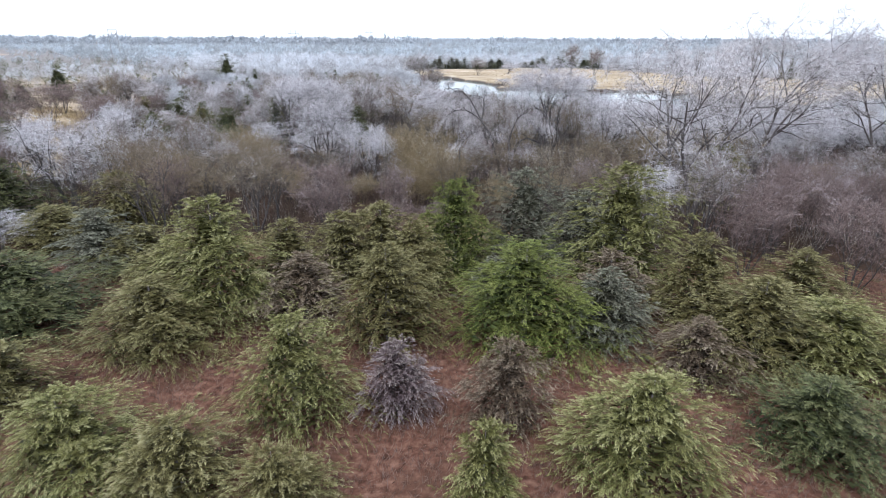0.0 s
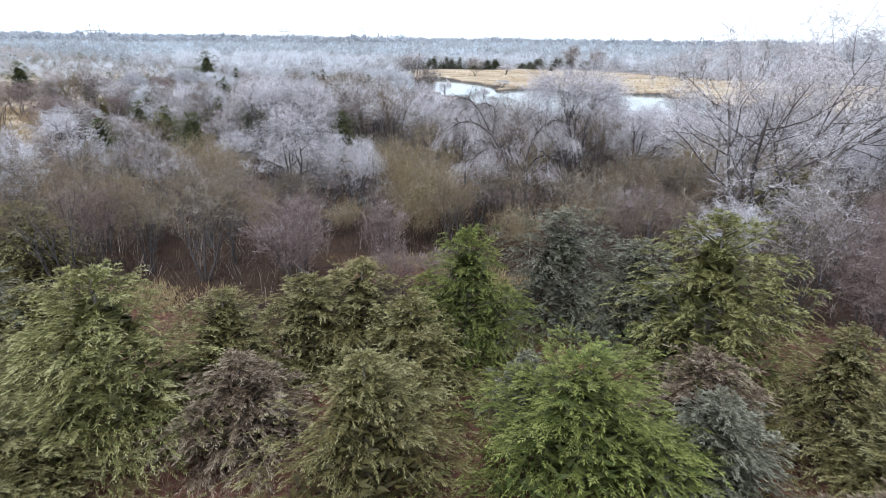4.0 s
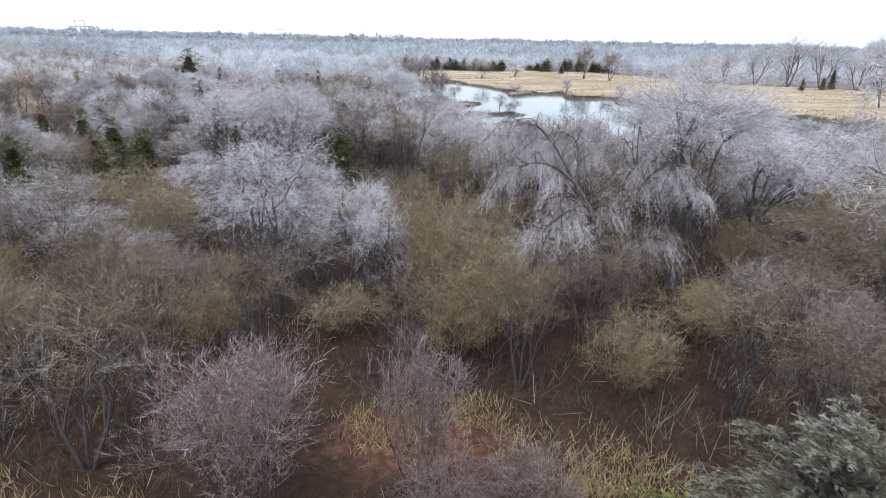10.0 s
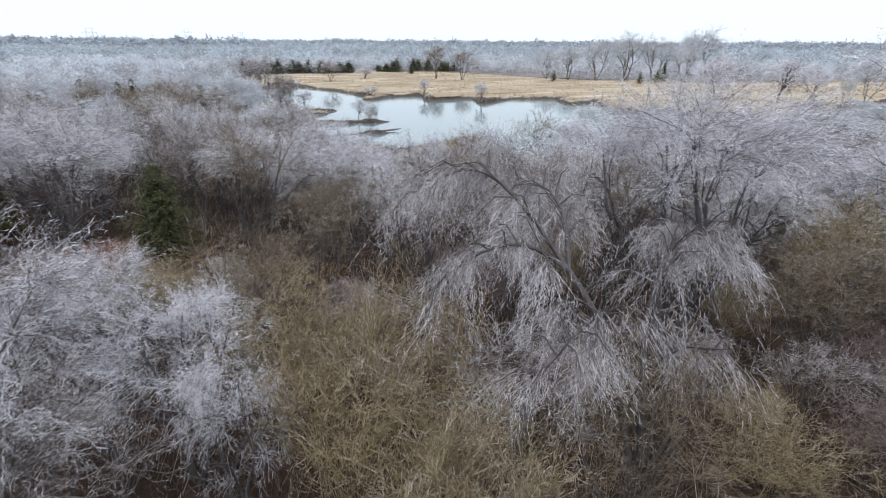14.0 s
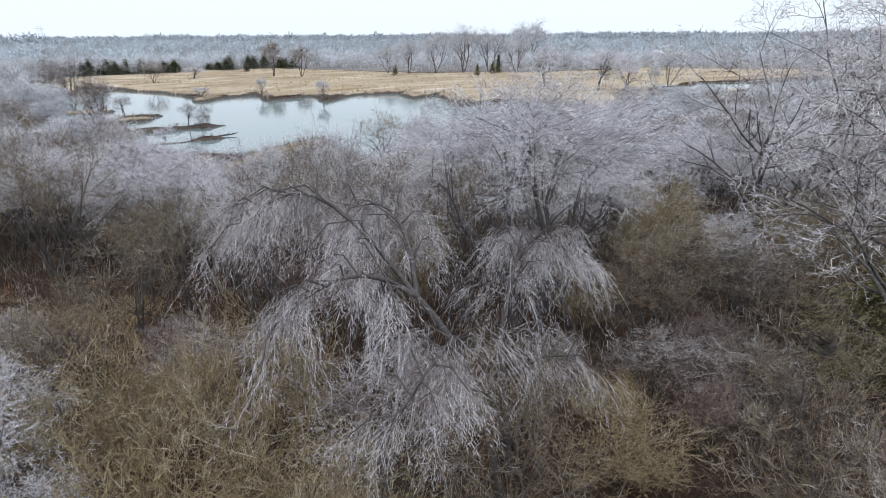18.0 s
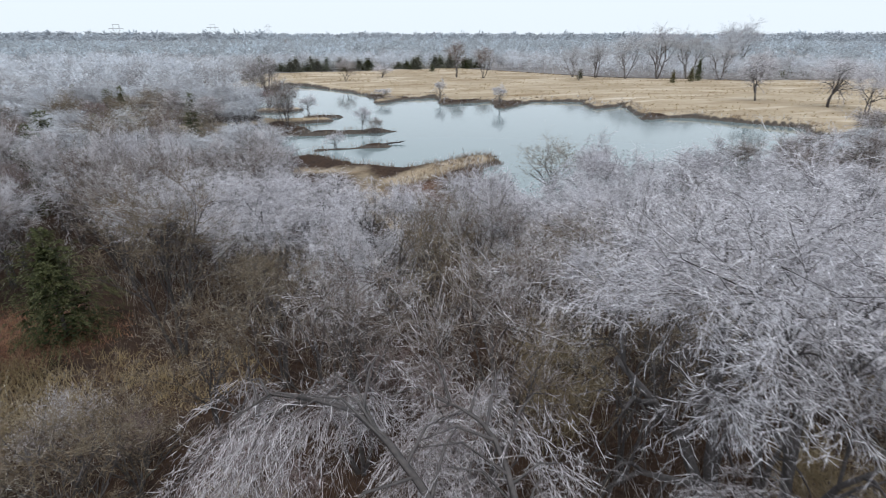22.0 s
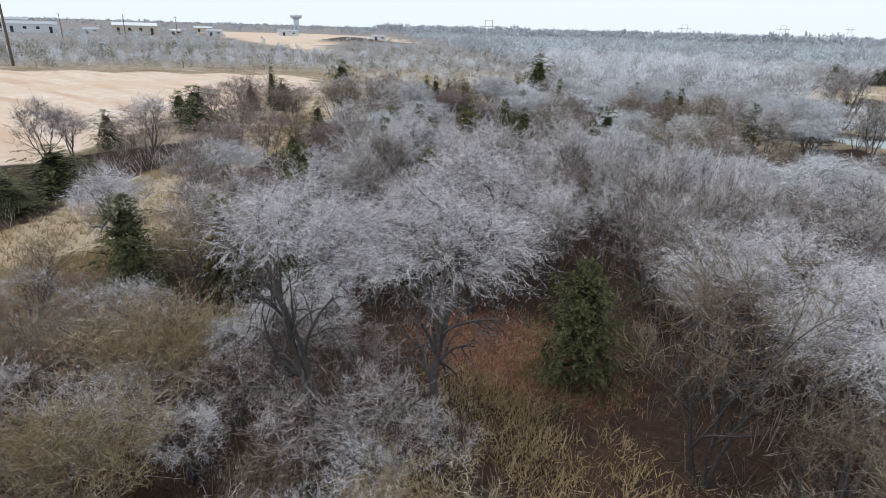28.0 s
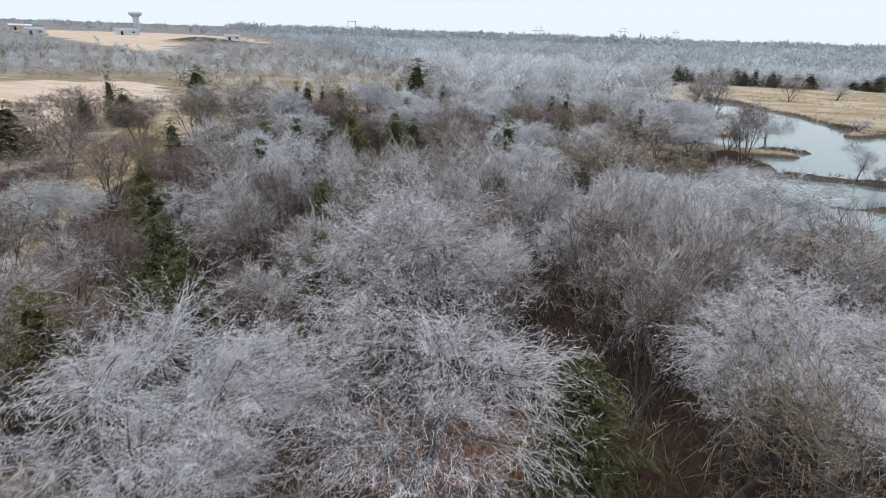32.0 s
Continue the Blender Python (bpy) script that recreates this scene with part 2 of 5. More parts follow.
def water_material():
    mat, tree, bsdf = nodes_of("pond_water", 0.06, 0.5)
    bsdf.inputs["Base Color"].default_value = (0.17, 0.215, 0.225, 1)
    bsdf.inputs["IOR"].default_value = 1.333
    n = grain(tree, 1.6, 3.0, "World")
    bump(tree, bsdf, n, 0.05, 0.05)
    return mat


M_WATER = water_material()


def plain_material(name, colour, rough=0.6, metal=0.0, spread=0.25):
    mat, tree, bsdf = nodes_of(name, rough, 0.4)
    bsdf.inputs["Metallic"].default_value = metal
    n = grain(tree, 2.5, 4.0)
    tree.links.new(mix(tree, n, tuple(c * (1 - spread) for c in colour), tuple(min(1, c * (1 + spread)) for c in colour)), bsdf.inputs["Base Color"])
    return mat


M_STEEL = plain_material("galvanised_steel", (0.28, 0.29, 0.31), 0.5, 0.6)
M_PYLON = plain_material("pale_weathered_pylon_wood", (0.34, 0.34, 0.35), 0.9)
M_POLE = plain_material("weathered_pole_wood", (0.11, 0.085, 0.07), 0.9)
M_WHITE_PAINT = plain_material("white_paint", (0.62, 0.65, 0.70), 0.5, 0.0, 0.08)
M_SHED = plain_material("pale_sheet_metal", (0.55, 0.57, 0.60), 0.5, 0.0, 0.1)
M_SHED_TAN = plain_material("tan_sheet_metal", (0.48, 0.42, 0.36), 0.6, 0.0, 0.1)
M_ROOF = plain_material("roof_sheet", (0.30, 0.32, 0.36), 0.5, 0.0, 0.12)
M_NEST = plain_material("nest_sticks", (0.05, 0.04, 0.035), 0.9)
M_WINDOW = plain_material("dark_glass", (0.03, 0.035, 0.04), 0.15)


# ---- mesh tools ----
def make_mesh(name, verts, sides, mat, **attributes):
    """A mesh from an array of loose polygons with the same number of corners."""
    verts = np.asarray(verts, dtype=np.float32).reshape(-1, 3)
    me = bpy.data.meshes.new(name)
    n = len(verts)
    me.vertices.add(n)
    me.vertices.foreach_set("co", verts.ravel())
    me.loops.add(n)
    me.loops.foreach_set("vertex_index", np.arange(n, dtype=np.int32))
    me.polygons.add(n // sides)
    me.polygons.foreach_set("loop_start", np.arange(0, n, sides, dtype=np.int32))
    me.polygons.foreach_set("loop_total", np.full(n // sides, sides, dtype=np.int32))
    for key, values in attributes.items():
        layer = me.attributes.new(key, "FLOAT", "POINT")
        layer.data.foreach_set("value", np.asarray(values, dtype=np.float32))
    me.update(calc_edges=True)
    me.materials.append(mat)
    return me


def indexed_mesh(name, verts, faces, mat, smooth=True, **attributes):
    me = bpy.data.meshes.new(name)
    me.from_pydata([tuple(v) for v in verts], [], [tuple(f) for f in faces])
    for key, values in attributes.items():
        layer = me.attributes.new(key, "FLOAT", "POINT")
        layer.data.foreach_set("value", np.asarray(values, dtype=np.float32))
    if smooth:
        me.polygons.foreach_set("use_smooth", [True] * len(me.polygons))
    me.update()
    me.materials.append(mat)
    return me


def part(name, me, parent, label=""):
    ob = new(name, me)
    ob.parent = parent
    if label:
        tagged(ob, label)
    return ob


def unit(v):
    return v / np.maximum(np.linalg.norm(v, axis=-1, keepdims=True), 1e-9)


def blades(rng, p, d, length, width, spurs=2, spread=0.8, spur_len=0.5):
    """Thin tapered slivers from p along d, each with side shoots. Returns the corners and how far towards the tip each one is."""
    n = len(p)
    d = unit(d)
    side = unit(np.cross(d, rng.normal(size=(n, 3))))
    length, width = np.broadcast_to(length, n)[:, None], np.broadcast_to(width, n)[:, None]
    out = [np.stack([p - side * width / 2, p + side * width / 2, p + d * length], 1)]
    tips = [np.tile([0.25, 0.25, 1.0], (n, 1))]
    for _ in range(spurs):
        f = rng.uniform(0.15, 0.85, (n, 1))
        q = p + d * length * f
        e = unit(d + spread * rng.normal(size=(n, 3)))
        s = unit(np.cross(e, rng.normal(size=(n, 3))))
        ln = length * spur_len * rng.uniform(0.6, 1.3, (n, 1))
        out.append(np.stack([q - s * width * 0.4, q + s * width * 0.4, q + e * ln], 1))
        tips.append(np.tile([0.45, 0.45, 1.0], (n, 1)))
    return np.concatenate(out).reshape(-1, 3), np.concatenate(tips).ravel()


def tubes(segments, sides_for):
    """Tapered tubes for a list of polylines (points, radii)."""
    verts, faces = [], []
    for pts, radii in segments:
        k = sides_for(radii[0])
        base = len(verts)
        ring_count = len(pts)
        for i in range(ring_count):
            a = pts[max(i - 1, 0)]
            b = pts[min(i + 1, ring_count - 1)]
            axis = unit(b - a)
            ref = np.array([1.0, 0, 0]) if abs(axis[0]) < 0.8 else np.array([0, 1.0, 0])
            u = unit(np.cross(axis, ref))
            v = np.cross(axis, u)
            for j in range(k):
                ang = 2 * math.pi * j / k
                verts.append(pts[i] + radii[i] * (math.cos(ang) * u + math.sin(ang) * v))
        for i in range(ring_count - 1):
            for j in range(k):
                q = base + i * k
                faces.append((q + j, q + (j + 1) % k, q + k + (j + 1) % k, q + k + j))
        faces.append(tuple(base + (ring_count - 1) * k + j for j in range(k)))
    return verts, faces


class Style:
    def __init__(self, stems, stem_lean, first, levels, kids, ratio, angle, lift, droop, wander, radius, twigs, twig_len, twig_w, twig_droop, bark, twig):
        self.stems, self.stem_lean, self.first, self.levels, self.kids = stems, stem_lean, first, levels, kids
        self.ratio, self.angle, self.lift, self.droop, self.wander = ratio, angle, lift, droop, wander
        self.radius, self.twigs, self.twig_len, self.twig_w, self.twig_droop = radius, twigs, twig_len, twig_w, twig_droop
        self.bark, self.twig = bark, twig


STYLES = {
    # broad, arching, heavily rimed crown
    "white": Style(2, 0.30, 0.60, 3, (7, 5, 3), 0.60, 50, 0.10, 0.14, 0.20, 0.0158, 2, 0.46, 0.023, 0.30, M_BARK_DARK, M_TWIG_WHITE),
    # upright grey thicket tree with fine twigs
    "grey": Style(3, 0.30, 0.66, 3, (6, 4, 3), 0.56, 38, 0.20, 0.0, 0.15, 0.0165, 2, 0.46, 0.021, -0.30, M_BARK_DARK, M_TWIG_GREY),
    # upright purple-brown vase of fine stems
    "brown": Style(6, 0.28, 0.85, 2, (8, 5), 0.48, 26, 0.30, 0.0, 0.10, 0.012, 4, 0.46, 0.021, -0.45, M_BARK_DARK, M_TWIG_BROWN),
    # many-stemmed olive shrub
    "olive": Style(12, 0.50, 0.9, 2, (8, 4), 0.45, 30, 0.16, 0.0, 0.14, 0.009, 4, 0.50, 0.020, -0.3, M_BARK_OLIVE, M_TWIG_OLIVE),
    # tall open-limbed tree
    "tall": Style(3, 0.50, 0.50, 4, (7, 5, 4, 4), 0.62, 46, 0.12, 0.02, 0.15, 0.0105, 6, 0.6, 0.022, 0.0, M_BARK_TALL, M_TWIG_GREY),
}
# the space that a crown fills: middle height, half height (of 1), how many sprays make it up, boughs in each, the spread of a spray (of the crown's radius)
ENVELOPE = {"white": (0.58, 0.42, 38, 13, 0.17), "grey": (0.58, 0.42, 34, 7, 0.24), "brown": (0.60, 0.40, 34, 5, 0.26), "olive": (0.52, 0.46, 36, 4, 0.28)}


def feathers(rng, root, way, sag, width, count, length, up, spurs):
    """Fine curved boughs from each root along its way, each with twigs on both sides. Returns corners, tip and tone."""
    n = len(root)
    long = np.linalg.norm(way, axis=1, keepdims=True)
    d = unit(way)
    plane = unit(np.cross(d, unit(rng.normal(size=(n, 3)) * np.array([0.5, 0.5, 1.0]))))
    across = np.cross(d, plane)
    bow = across * long * rng.normal(size=(n, 1)) * 0.10 + np.array([0, 0, 1.0]) * long * sag * rng.uniform(0.4, 1.4, (n, 1))

    def at(f):
        return root + way * f + bow * 4 * f * (1 - f)

    tone = np.clip(rng.normal(size=n) * 0.16, -0.35, 0.35)
    out, tips, tones = [], [], []
    steps = 3
    for k in range(steps):
        a, b = at(k / steps), at((k + 1) / steps)
        wa, wb = width * (1 - 0.28 * k), width * (1 - 0.28 * (k + 1)) * (k < steps - 1)
        for q in ((a - across * wa / 2, a + across * wa / 2, b + across * wb / 2), (a - across * wa / 2, b + across * wb / 2, b - across * wb / 2)):
            out.append(np.stack(q, 1))
            tips.append(np.tile([0.55 * k / steps] * 2 + [0.55 * (k + 1) / steps], (n, 1)))
            tones.append(tone)
    for k in range(count):
        f = 0.22 + 0.78 * (k + rng.uniform(0.0, 1.0, (n, 1))) / count
        p = root + way * f + bow * 4 * f * (1 - f)
        e = d * 0.9 + plane * (0.62 if k % 2 else -0.62) + 0.20 * rng.normal(size=(n, 3)) + np.array([0, 0, up])
        ln = length * (1.15 - 0.45 * f[:, 0]) * rng.uniform(0.6, 1.35, n)
        v, t = blades(rng, p, e, ln, width * 0.8, spurs, 0.45, 0.5)
        out.append(v.reshape(-1, 3, 3))
        tips.append(t.reshape(-1, 3) * (0.55 + 0.45 * np.tile(f, (spurs + 1, 1))))
        tones.append(np.tile(tone, spurs + 1))
    return np.concatenate(out).reshape(-1, 3), np.concatenate(tips).ravel(), np.repeat(np.concatenate(tones), 3)


def grow(seed, height, style, dense=1.0):
    """The skeleton of a bare tree. Returns its wood (polylines) and its twig places and directions."""
    rng = np.random.default_rng(seed)
    wood, twig_p, twig_d = [], [], []

    def shoot(p, d, length, radius, level):
        steps = 5 if level == 0 else 4
        pts, rad = [p], [radius]
        for i in range(steps):
            out = np.array([d[0], d[1], 0.0])
            pull = style.lift * (1 if level < 2 else 0.5) - style.droop * (level + 0.4) * (i / steps) * 1.5
            d = unit(d + style.wander * rng.normal(size=3) + np.array([0, 0, pull]) + 0.05 * out)
            p = p + d * length / steps
            pts.append(p)
            rad.append(radius * (1 - 0.72 * (i + 1) / steps))
        wood.append((np.array(pts), np.array(rad)))
        if level >= style.levels - 1:
            n = max(2, int(style.twigs * dense * rng.uniform(0.7, 1.3)))
            for f in np.linspace(0.2, 1.0, n):
                k = min(int(f * steps), steps - 1)
                q = pts[k] + (pts[k + 1] - pts[k]) * (f * steps - k)
                e = unit(d + 0.75 * rng.normal(size=3) + np.array([0, 0, -style.twig_droop]))
                twig_p.append(q)
                twig_d.append(e)
        if level < style.levels:
            n = style.kids[min(level, len(style.kids) - 1)]
            n = max(2, int(n * rng.uniform(0.8, 1.2)))
            spin = rng.uniform(0, 6.28)
            for c in range(n):
                f = (0.28 if level == 0 else 0.18) + (0.98 - (0.28 if level == 0 else 0.18)) * (c + rng.uniform(0.2, 0.8)) / n
                k = min(int(f * steps), steps - 1)
                q = pts[k] + (pts[k + 1] - pts[k]) * (f * steps - k)
                axis = unit(pts[k + 1] - pts[k])
                spin += 2.4
                ref = unit(np.cross(axis, [0.3, 0.2, 1.0]))
                ref2 = np.cross(axis, ref)
                ang = radians(style.angle * rng.uniform(0.7, 1.25))
                e = axis * math.cos(ang) + (ref * math.cos(spin) + ref2 * math.sin(spin)) * math.sin(ang)
                ln = length * style.ratio * (1.15 - 0.5 * f) * rng.uniform(0.8, 1.2)
                shoot(q, unit(e), ln, max(rad[k] * 0.66, 0.007), level + 1)

    for s in range(style.stems):
        a = 6.283 * s / style.stems + rng.uniform(-0.5, 0.5)
        tilt = style.stem_lean * rng.uniform(0.5, 1.3)
        d = np.array([math.cos(a) * tilt, math.sin(a) * tilt, 1.0])
        r0 = 0.12 if style.stems > 1 else 0.0
        start = np.array([math.cos(a) * r0, math.sin(a) * r0, -0.15])
        shoot(start, unit(d), height * style.first * rng.uniform(0.85, 1.1), height * style.radius / math.sqrt(style.stems) * 1.3, 0)
    return rng, wood, np.array(twig_p), np.array(twig_d)


def bare_tree(kind, seed, height, radius=0.0, dense=1.0, spurs=3, twig_scale=1.0, thin=0.012, twig=None, bark=None, space=None):
    """Trunk and crown meshes of one bare tree, of that height and crown radius."""
    style = STYLES[kind]
    rng, wood, tp, td = grow(seed, height, style, dense)
    everywhere = np.concatenate([p for p, _ in wood])
    s = height * (0.90 if kind in ENVELOPE else 0.97) / np.quantile(everywhere[:, 2], 0.995)
    wide = s if not radius else radius * 0.85 / np.quantile(np.hypot(everywhere[:, 0], everywhere[:, 1]), 0.95)
    fit_in = np.array([wide, wide, s])
    wood = [(p * fit_in, r * s) for p, r in wood]
    tp = tp * fit_in
    ln = style.twig_len * twig_scale * rng.uniform(0.6, 1.4, len(tp))
    bv, bt = blades(rng, tp, td, ln, style.twig_w * twig_scale * rng.uniform(0.8, 1.3, len(tp)), spurs)
    if kind in ENVELOPE:
        # sprays of fine boughs, each at the end of a limb, that build the crown up to its lobed outline
        mid, half, pads, per, spray = space or ENVELOPE[kind]
        pads = int(pads * min(dense, 1.6) ** 0.5)
        per = max(3, int(per * dense / min(dense, 1.6) ** 0.5))
        u = unit(rng.normal(size=(pads, 3)) + np.array([0, 0, 0.25]))
        low = rng.uniform(0, 1, pads) < 0.8
        u[:, 2] = np.where(low, np.abs(u[:, 2]), u[:, 2] * 0.8)
        az, ph = np.arctan2(u[:, 1], u[:, 0]), rng.uniform(0, 6.28, 3)
        lobe = 1 + 0.15 * np.sin(3 * az + ph[0] + 3 * u[:, 2]) + 0.10 * np.sin(5 * az + ph[1] - 4 * u[:, 2])
        f = rng.uniform(0.34, 1.0, pads) ** 0.5 * lobe * 0.76
        heads = np.stack([u[:, 0] * f * radius, u[:, 1] * f * radius, height * (mid + half * u[:, 2] * f)], 1)
        nodes = np.concatenate([p[1:] for p, _ in wood if len(p)])
        gap = ((heads[:, None, :] - nodes[None]) ** 2).sum(2) + 4.0 * np.maximum(nodes[None, :, 2] - heads[:, None, 2], 0)
        fork = nodes[gap.argmin(1)]
        for h0, h1 in zip(fork, heads):
            bend = 0.5 * (h0 + h1) + np.array([0, 0, 0.10 * np.linalg.norm(h1 - h0)]) + 0.06 * radius * rng.normal(size=3)
            wood.append((np.array([h0, bend, h1]), np.array([0.011, 0.008, 0.004]) * (0.4 + 0.09 * height)))
        own = np.repeat(np.arange(pads), per)
        n = len(own)
        outward = unit(np.stack([u[own, 0], u[own, 1], 0.6 * u[own, 2] + (0.1 if style.twig_droop > 0 else 0.7)], 1))
        ends = heads[own] + spray * radius * (rng.normal(size=(n, 3)) * np.array([1.0, 1.0, 0.62]) + 0.35 * outward)
        ends[:, 2] = np.maximum(ends[:, 2], 0.1 * height)
        root = fork[own] + (heads - fork)[own] * rng.uniform(0.35, 0.98, (n, 1))
        way = ends - root
        long = np.linalg.norm(way, axis=1)
        keep = long > 0.12
        root, way = root[keep], way[keep]
        ev, et, eo = feathers(rng, root, way * 1.05, 0.06 if style.twig_droop > 0 else 0.0, 0.85 * style.twig_w * twig_scale, max(4, int(9 * min(dense, 1.6) ** 0.5)), style.twig_len * twig_scale, -style.twig_droop, max(1, spurs - 1))
        bo = np.concatenate([np.full(len(bv), -0.4), eo])
        bv, bt = np.concatenate([bv, ev]), np.concatenate([bt, et])
    else:
        bo = np.zeros(len(bv))
    thick = [w for w in wood if w[1][0] > thin]
    fine = [w for w in wood if w[1][0] <= thin]
    v, f = tubes(thick, lambda r: 6 if r > 0.07 else (4 if r > 0.03 else 3))
    trunk = indexed_mesh(kind + "_trunk", v, f, bark or style.bark)
    if fine:
        a = np.concatenate([p[:-1] for p, _ in fine])
        b = np.concatenate([p[1:] for p, _ in fine])
        fv, ft = blades(rng, a, b - a, np.linalg.norm(b - a, axis=1) * 1.15, style.twig_w * twig_scale * 1.1, 0)
        bv, bt, bo = np.concatenate([bv, fv]), np.concatenate([bt, ft * 0.6]), np.concatenate([bo, np.zeros(len(fv))])
    out = np.hypot(bv[:, 0], bv[:, 1])
    radius = radius or float(np.quantile(out, 0.95))
    # more rime on outer, upper twigs; less inside also paints in the crown's shade
    outer = np.clip(0.2 + 0.6 * np.maximum(out / radius, 1.25 * bv[:, 2] / height - 0.15), 0, 1.05)
    crown = make_mesh(kind + "_crown", bv, 3, twig or style.twig, tip=bt * outer, tone=bo)
    return trunk, crown, radius


def cedar_meshes(seed, height, radius, colour, boughs=120, fronds=9, fat=1.0, ragged=0.42, leaves=8):
    """A juniper: a tapered trunk, often a second leader, and tiers of boughs hung with drooping feathery fronds, ragged in outline."""
    rng = np.random.default_rng(seed)
    v, f = tubes([(np.array([[0, 0, -0.1], [0.03, 0, height * 0.5], [0, 0.02, height * 0.97]]), np.array([0.022 * height, 0.013 * height, 0.008]))], lambda r: 6)
    limbs = []
    P, D, L, T = [], [], [], []
    leaders = [(0.0, 0.0, 1.0, 1.0, boughs)]
    for _ in range(1 + seed % 2):
        a = rng.uniform(0, 6.28)
        leaders.append((0.38 * radius * math.cos(a), 0.38 * radius * math.sin(a), rng.uniform(0.58, 0.82), rng.uniform(0.55, 0.72), boughs // 3))
    for lx, ly, hs, rs, count in leaders:
        lobes = rng.uniform(0, 6.28, 5)
        power = rng.uniform(0.72, 0.96)
        foot = np.array([lx, ly, 0.0])
        for i in range(count):
            h = ((i + rng.uniform(0, 1)) / count) ** 1.05
            z = height * hs * (0.03 + 0.93 * h)
            a = i * 2.39996 + rng.uniform(-0.6, 0.6)
            prof = (1 - h) ** power * (0.86 + 0.14 * min(1.0, h / 0.14))
            lobe = 1 + 0.20 * math.sin(2 * a + lobes[0] + 5 * h) + 0.15 * math.sin(5 * a + lobes[1] - 9 * h)
            r = max(radius * rs * prof * lobe * rng.uniform(1 - ragged, 1 + ragged * 0.5), 0.16)
            out = np.array([math.cos(a), math.sin(a), 0.0])
            side = np.array([-math.sin(a), math.cos(a), 0.0])
            up = 0.25 + 0.8 * h + rng.uniform(-0.1, 0.25)
            droop = 0.60 * (1 - h) + 0.05
            n = max(4, int(fronds * (0.4 + 0.8 * prof) * (0.5 + 0.5 * rs)))
            u = np.sort(np.sqrt(rng.uniform(0.12, 1.0, n)))
            fan = rng.normal(size=n) * 0.20 * (0.3 + u) * (0.2 + 0.4 * r)
            pts = foot + np.array([0, 0, z]) + out * (r * 0.88 * u)[:, None] + side * fan[:, None]
            pts[:, 2] += r * (up * u - droop * u ** 2) - np.abs(fan) * 0.3 + rng.normal(size=n) * 0.04
            P.append(pts)
            d = out * (0.55 + 0.45 * u)[:, None] + side * (np.where(np.arange(n) % 2 == 0, 0.7, -0.7) * (1.1 - u))[:, None] + rng.normal(size=(n, 3)) * 0.22
            d[:, 2] += 0.28 - 0.75 * u * (1 - h) ** 0.7 + 0.8 * h
            D.append(d)
            L.append(0.60 * fat ** 0.5 * (0.55 + 0.12 * radius) * (0.5 + 0.5 * prof) * rng.uniform(0.7, 1.35, n))
            T.append(np.clip(rng.normal() * 0.28 + rng.normal(size=n) * 0.14, -0.7, 0.7) + 0.25 * (u - 0.6))
            if r > 0.5 and i % 3 == 0:
                tip = foot + np.array([0, 0, z]) + out * r * 0.8 + np.array([0, 0, r * (up * 0.8 - droop * 0.64)])
                root = foot + np.array([0, 0, z])
                limbs.append((np.array([root, root * 0.45 + tip * 0.55, tip]), np.array([0.03, 0.02, 0.006]) * (0.5 + 0.07 * height)))
        # the pointed leader, pale with rime
        n = 10
        P.append(foot + np.stack([rng.normal(size=n) * 0.05, rng.normal(size=n) * 0.05, height * hs * rng.uniform(0.86, 0.98, n)], 1))
        D.append(np.stack([rng.normal(size=n) * 0.55, rng.normal(size=n) * 0.55, np.full(n, 1.0)], 1))
        L.append(np.full(n, 0.34 * fat ** 0.5))
        T.append(np.full(n, 0.55))
    P, D, L, T = np.concatenate(P), unit(np.concatenate(D)), np.concatenate(L), np.concatenate(T)
    keep = P[:, 2] > 0.05
    P, D, L, T = P[keep], D[keep], L[keep], T[keep]
    n = len(P)
    flat = unit(np.cross(D, np.array([0, 0, 1.0]) + 0.45 * rng.normal(size=(n, 3))))
    out, tips, tones = [], [], []
    for k in range(leaves):
        g = (k + 0.5) / leaves
        p = P + D * (L * g)[:, None] - np.array([0, 0, 1.0]) * (0.50 * L * g * g)[:, None]
        d = D * 0.8 + flat * (0.0 if k == leaves - 1 else (0.60 if k % 2 else -0.60) * (1.1 - 0.5 * g)) - np.array([0, 0, 0.55 * g]) + 0.20 * rng.normal(size=(n, 3))
        d = unit(d)
        ln = (fat * 0.135 * (1.15 - 0.35 * g) * rng.uniform(0.7, 1.3, n))[:, None]
        s = unit(np.cross(d, rng.normal(size=(n, 3)))) * fat * 0.0135
        mid = p + d * ln * 0.45
        out += [np.stack([p, mid + s, p + d * ln], 1), np.stack([p, p + d * ln, mid - s], 1)]
        tips += [np.tile([0.9 * g, 0.9 * g + 0.05, g + 0.1], (n, 1)), np.tile([0.9 * g, g + 0.1, 0.9 * g + 0.05], (n, 1))]
        tones += [T, T]
    bv, bt, bo = np.concatenate(out).reshape(-1, 3), np.concatenate(tips).ravel(), np.repeat(np.concatenate(tones), 3)
    # dense inner slivers, coloured dark to paint in the shade inside the crown
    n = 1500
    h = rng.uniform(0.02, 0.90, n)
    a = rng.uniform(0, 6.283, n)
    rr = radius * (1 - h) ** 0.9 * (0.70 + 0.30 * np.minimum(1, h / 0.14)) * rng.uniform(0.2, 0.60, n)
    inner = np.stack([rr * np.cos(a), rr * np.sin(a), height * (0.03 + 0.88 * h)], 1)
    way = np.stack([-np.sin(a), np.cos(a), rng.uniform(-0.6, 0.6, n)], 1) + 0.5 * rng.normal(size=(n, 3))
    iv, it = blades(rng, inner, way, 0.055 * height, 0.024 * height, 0)
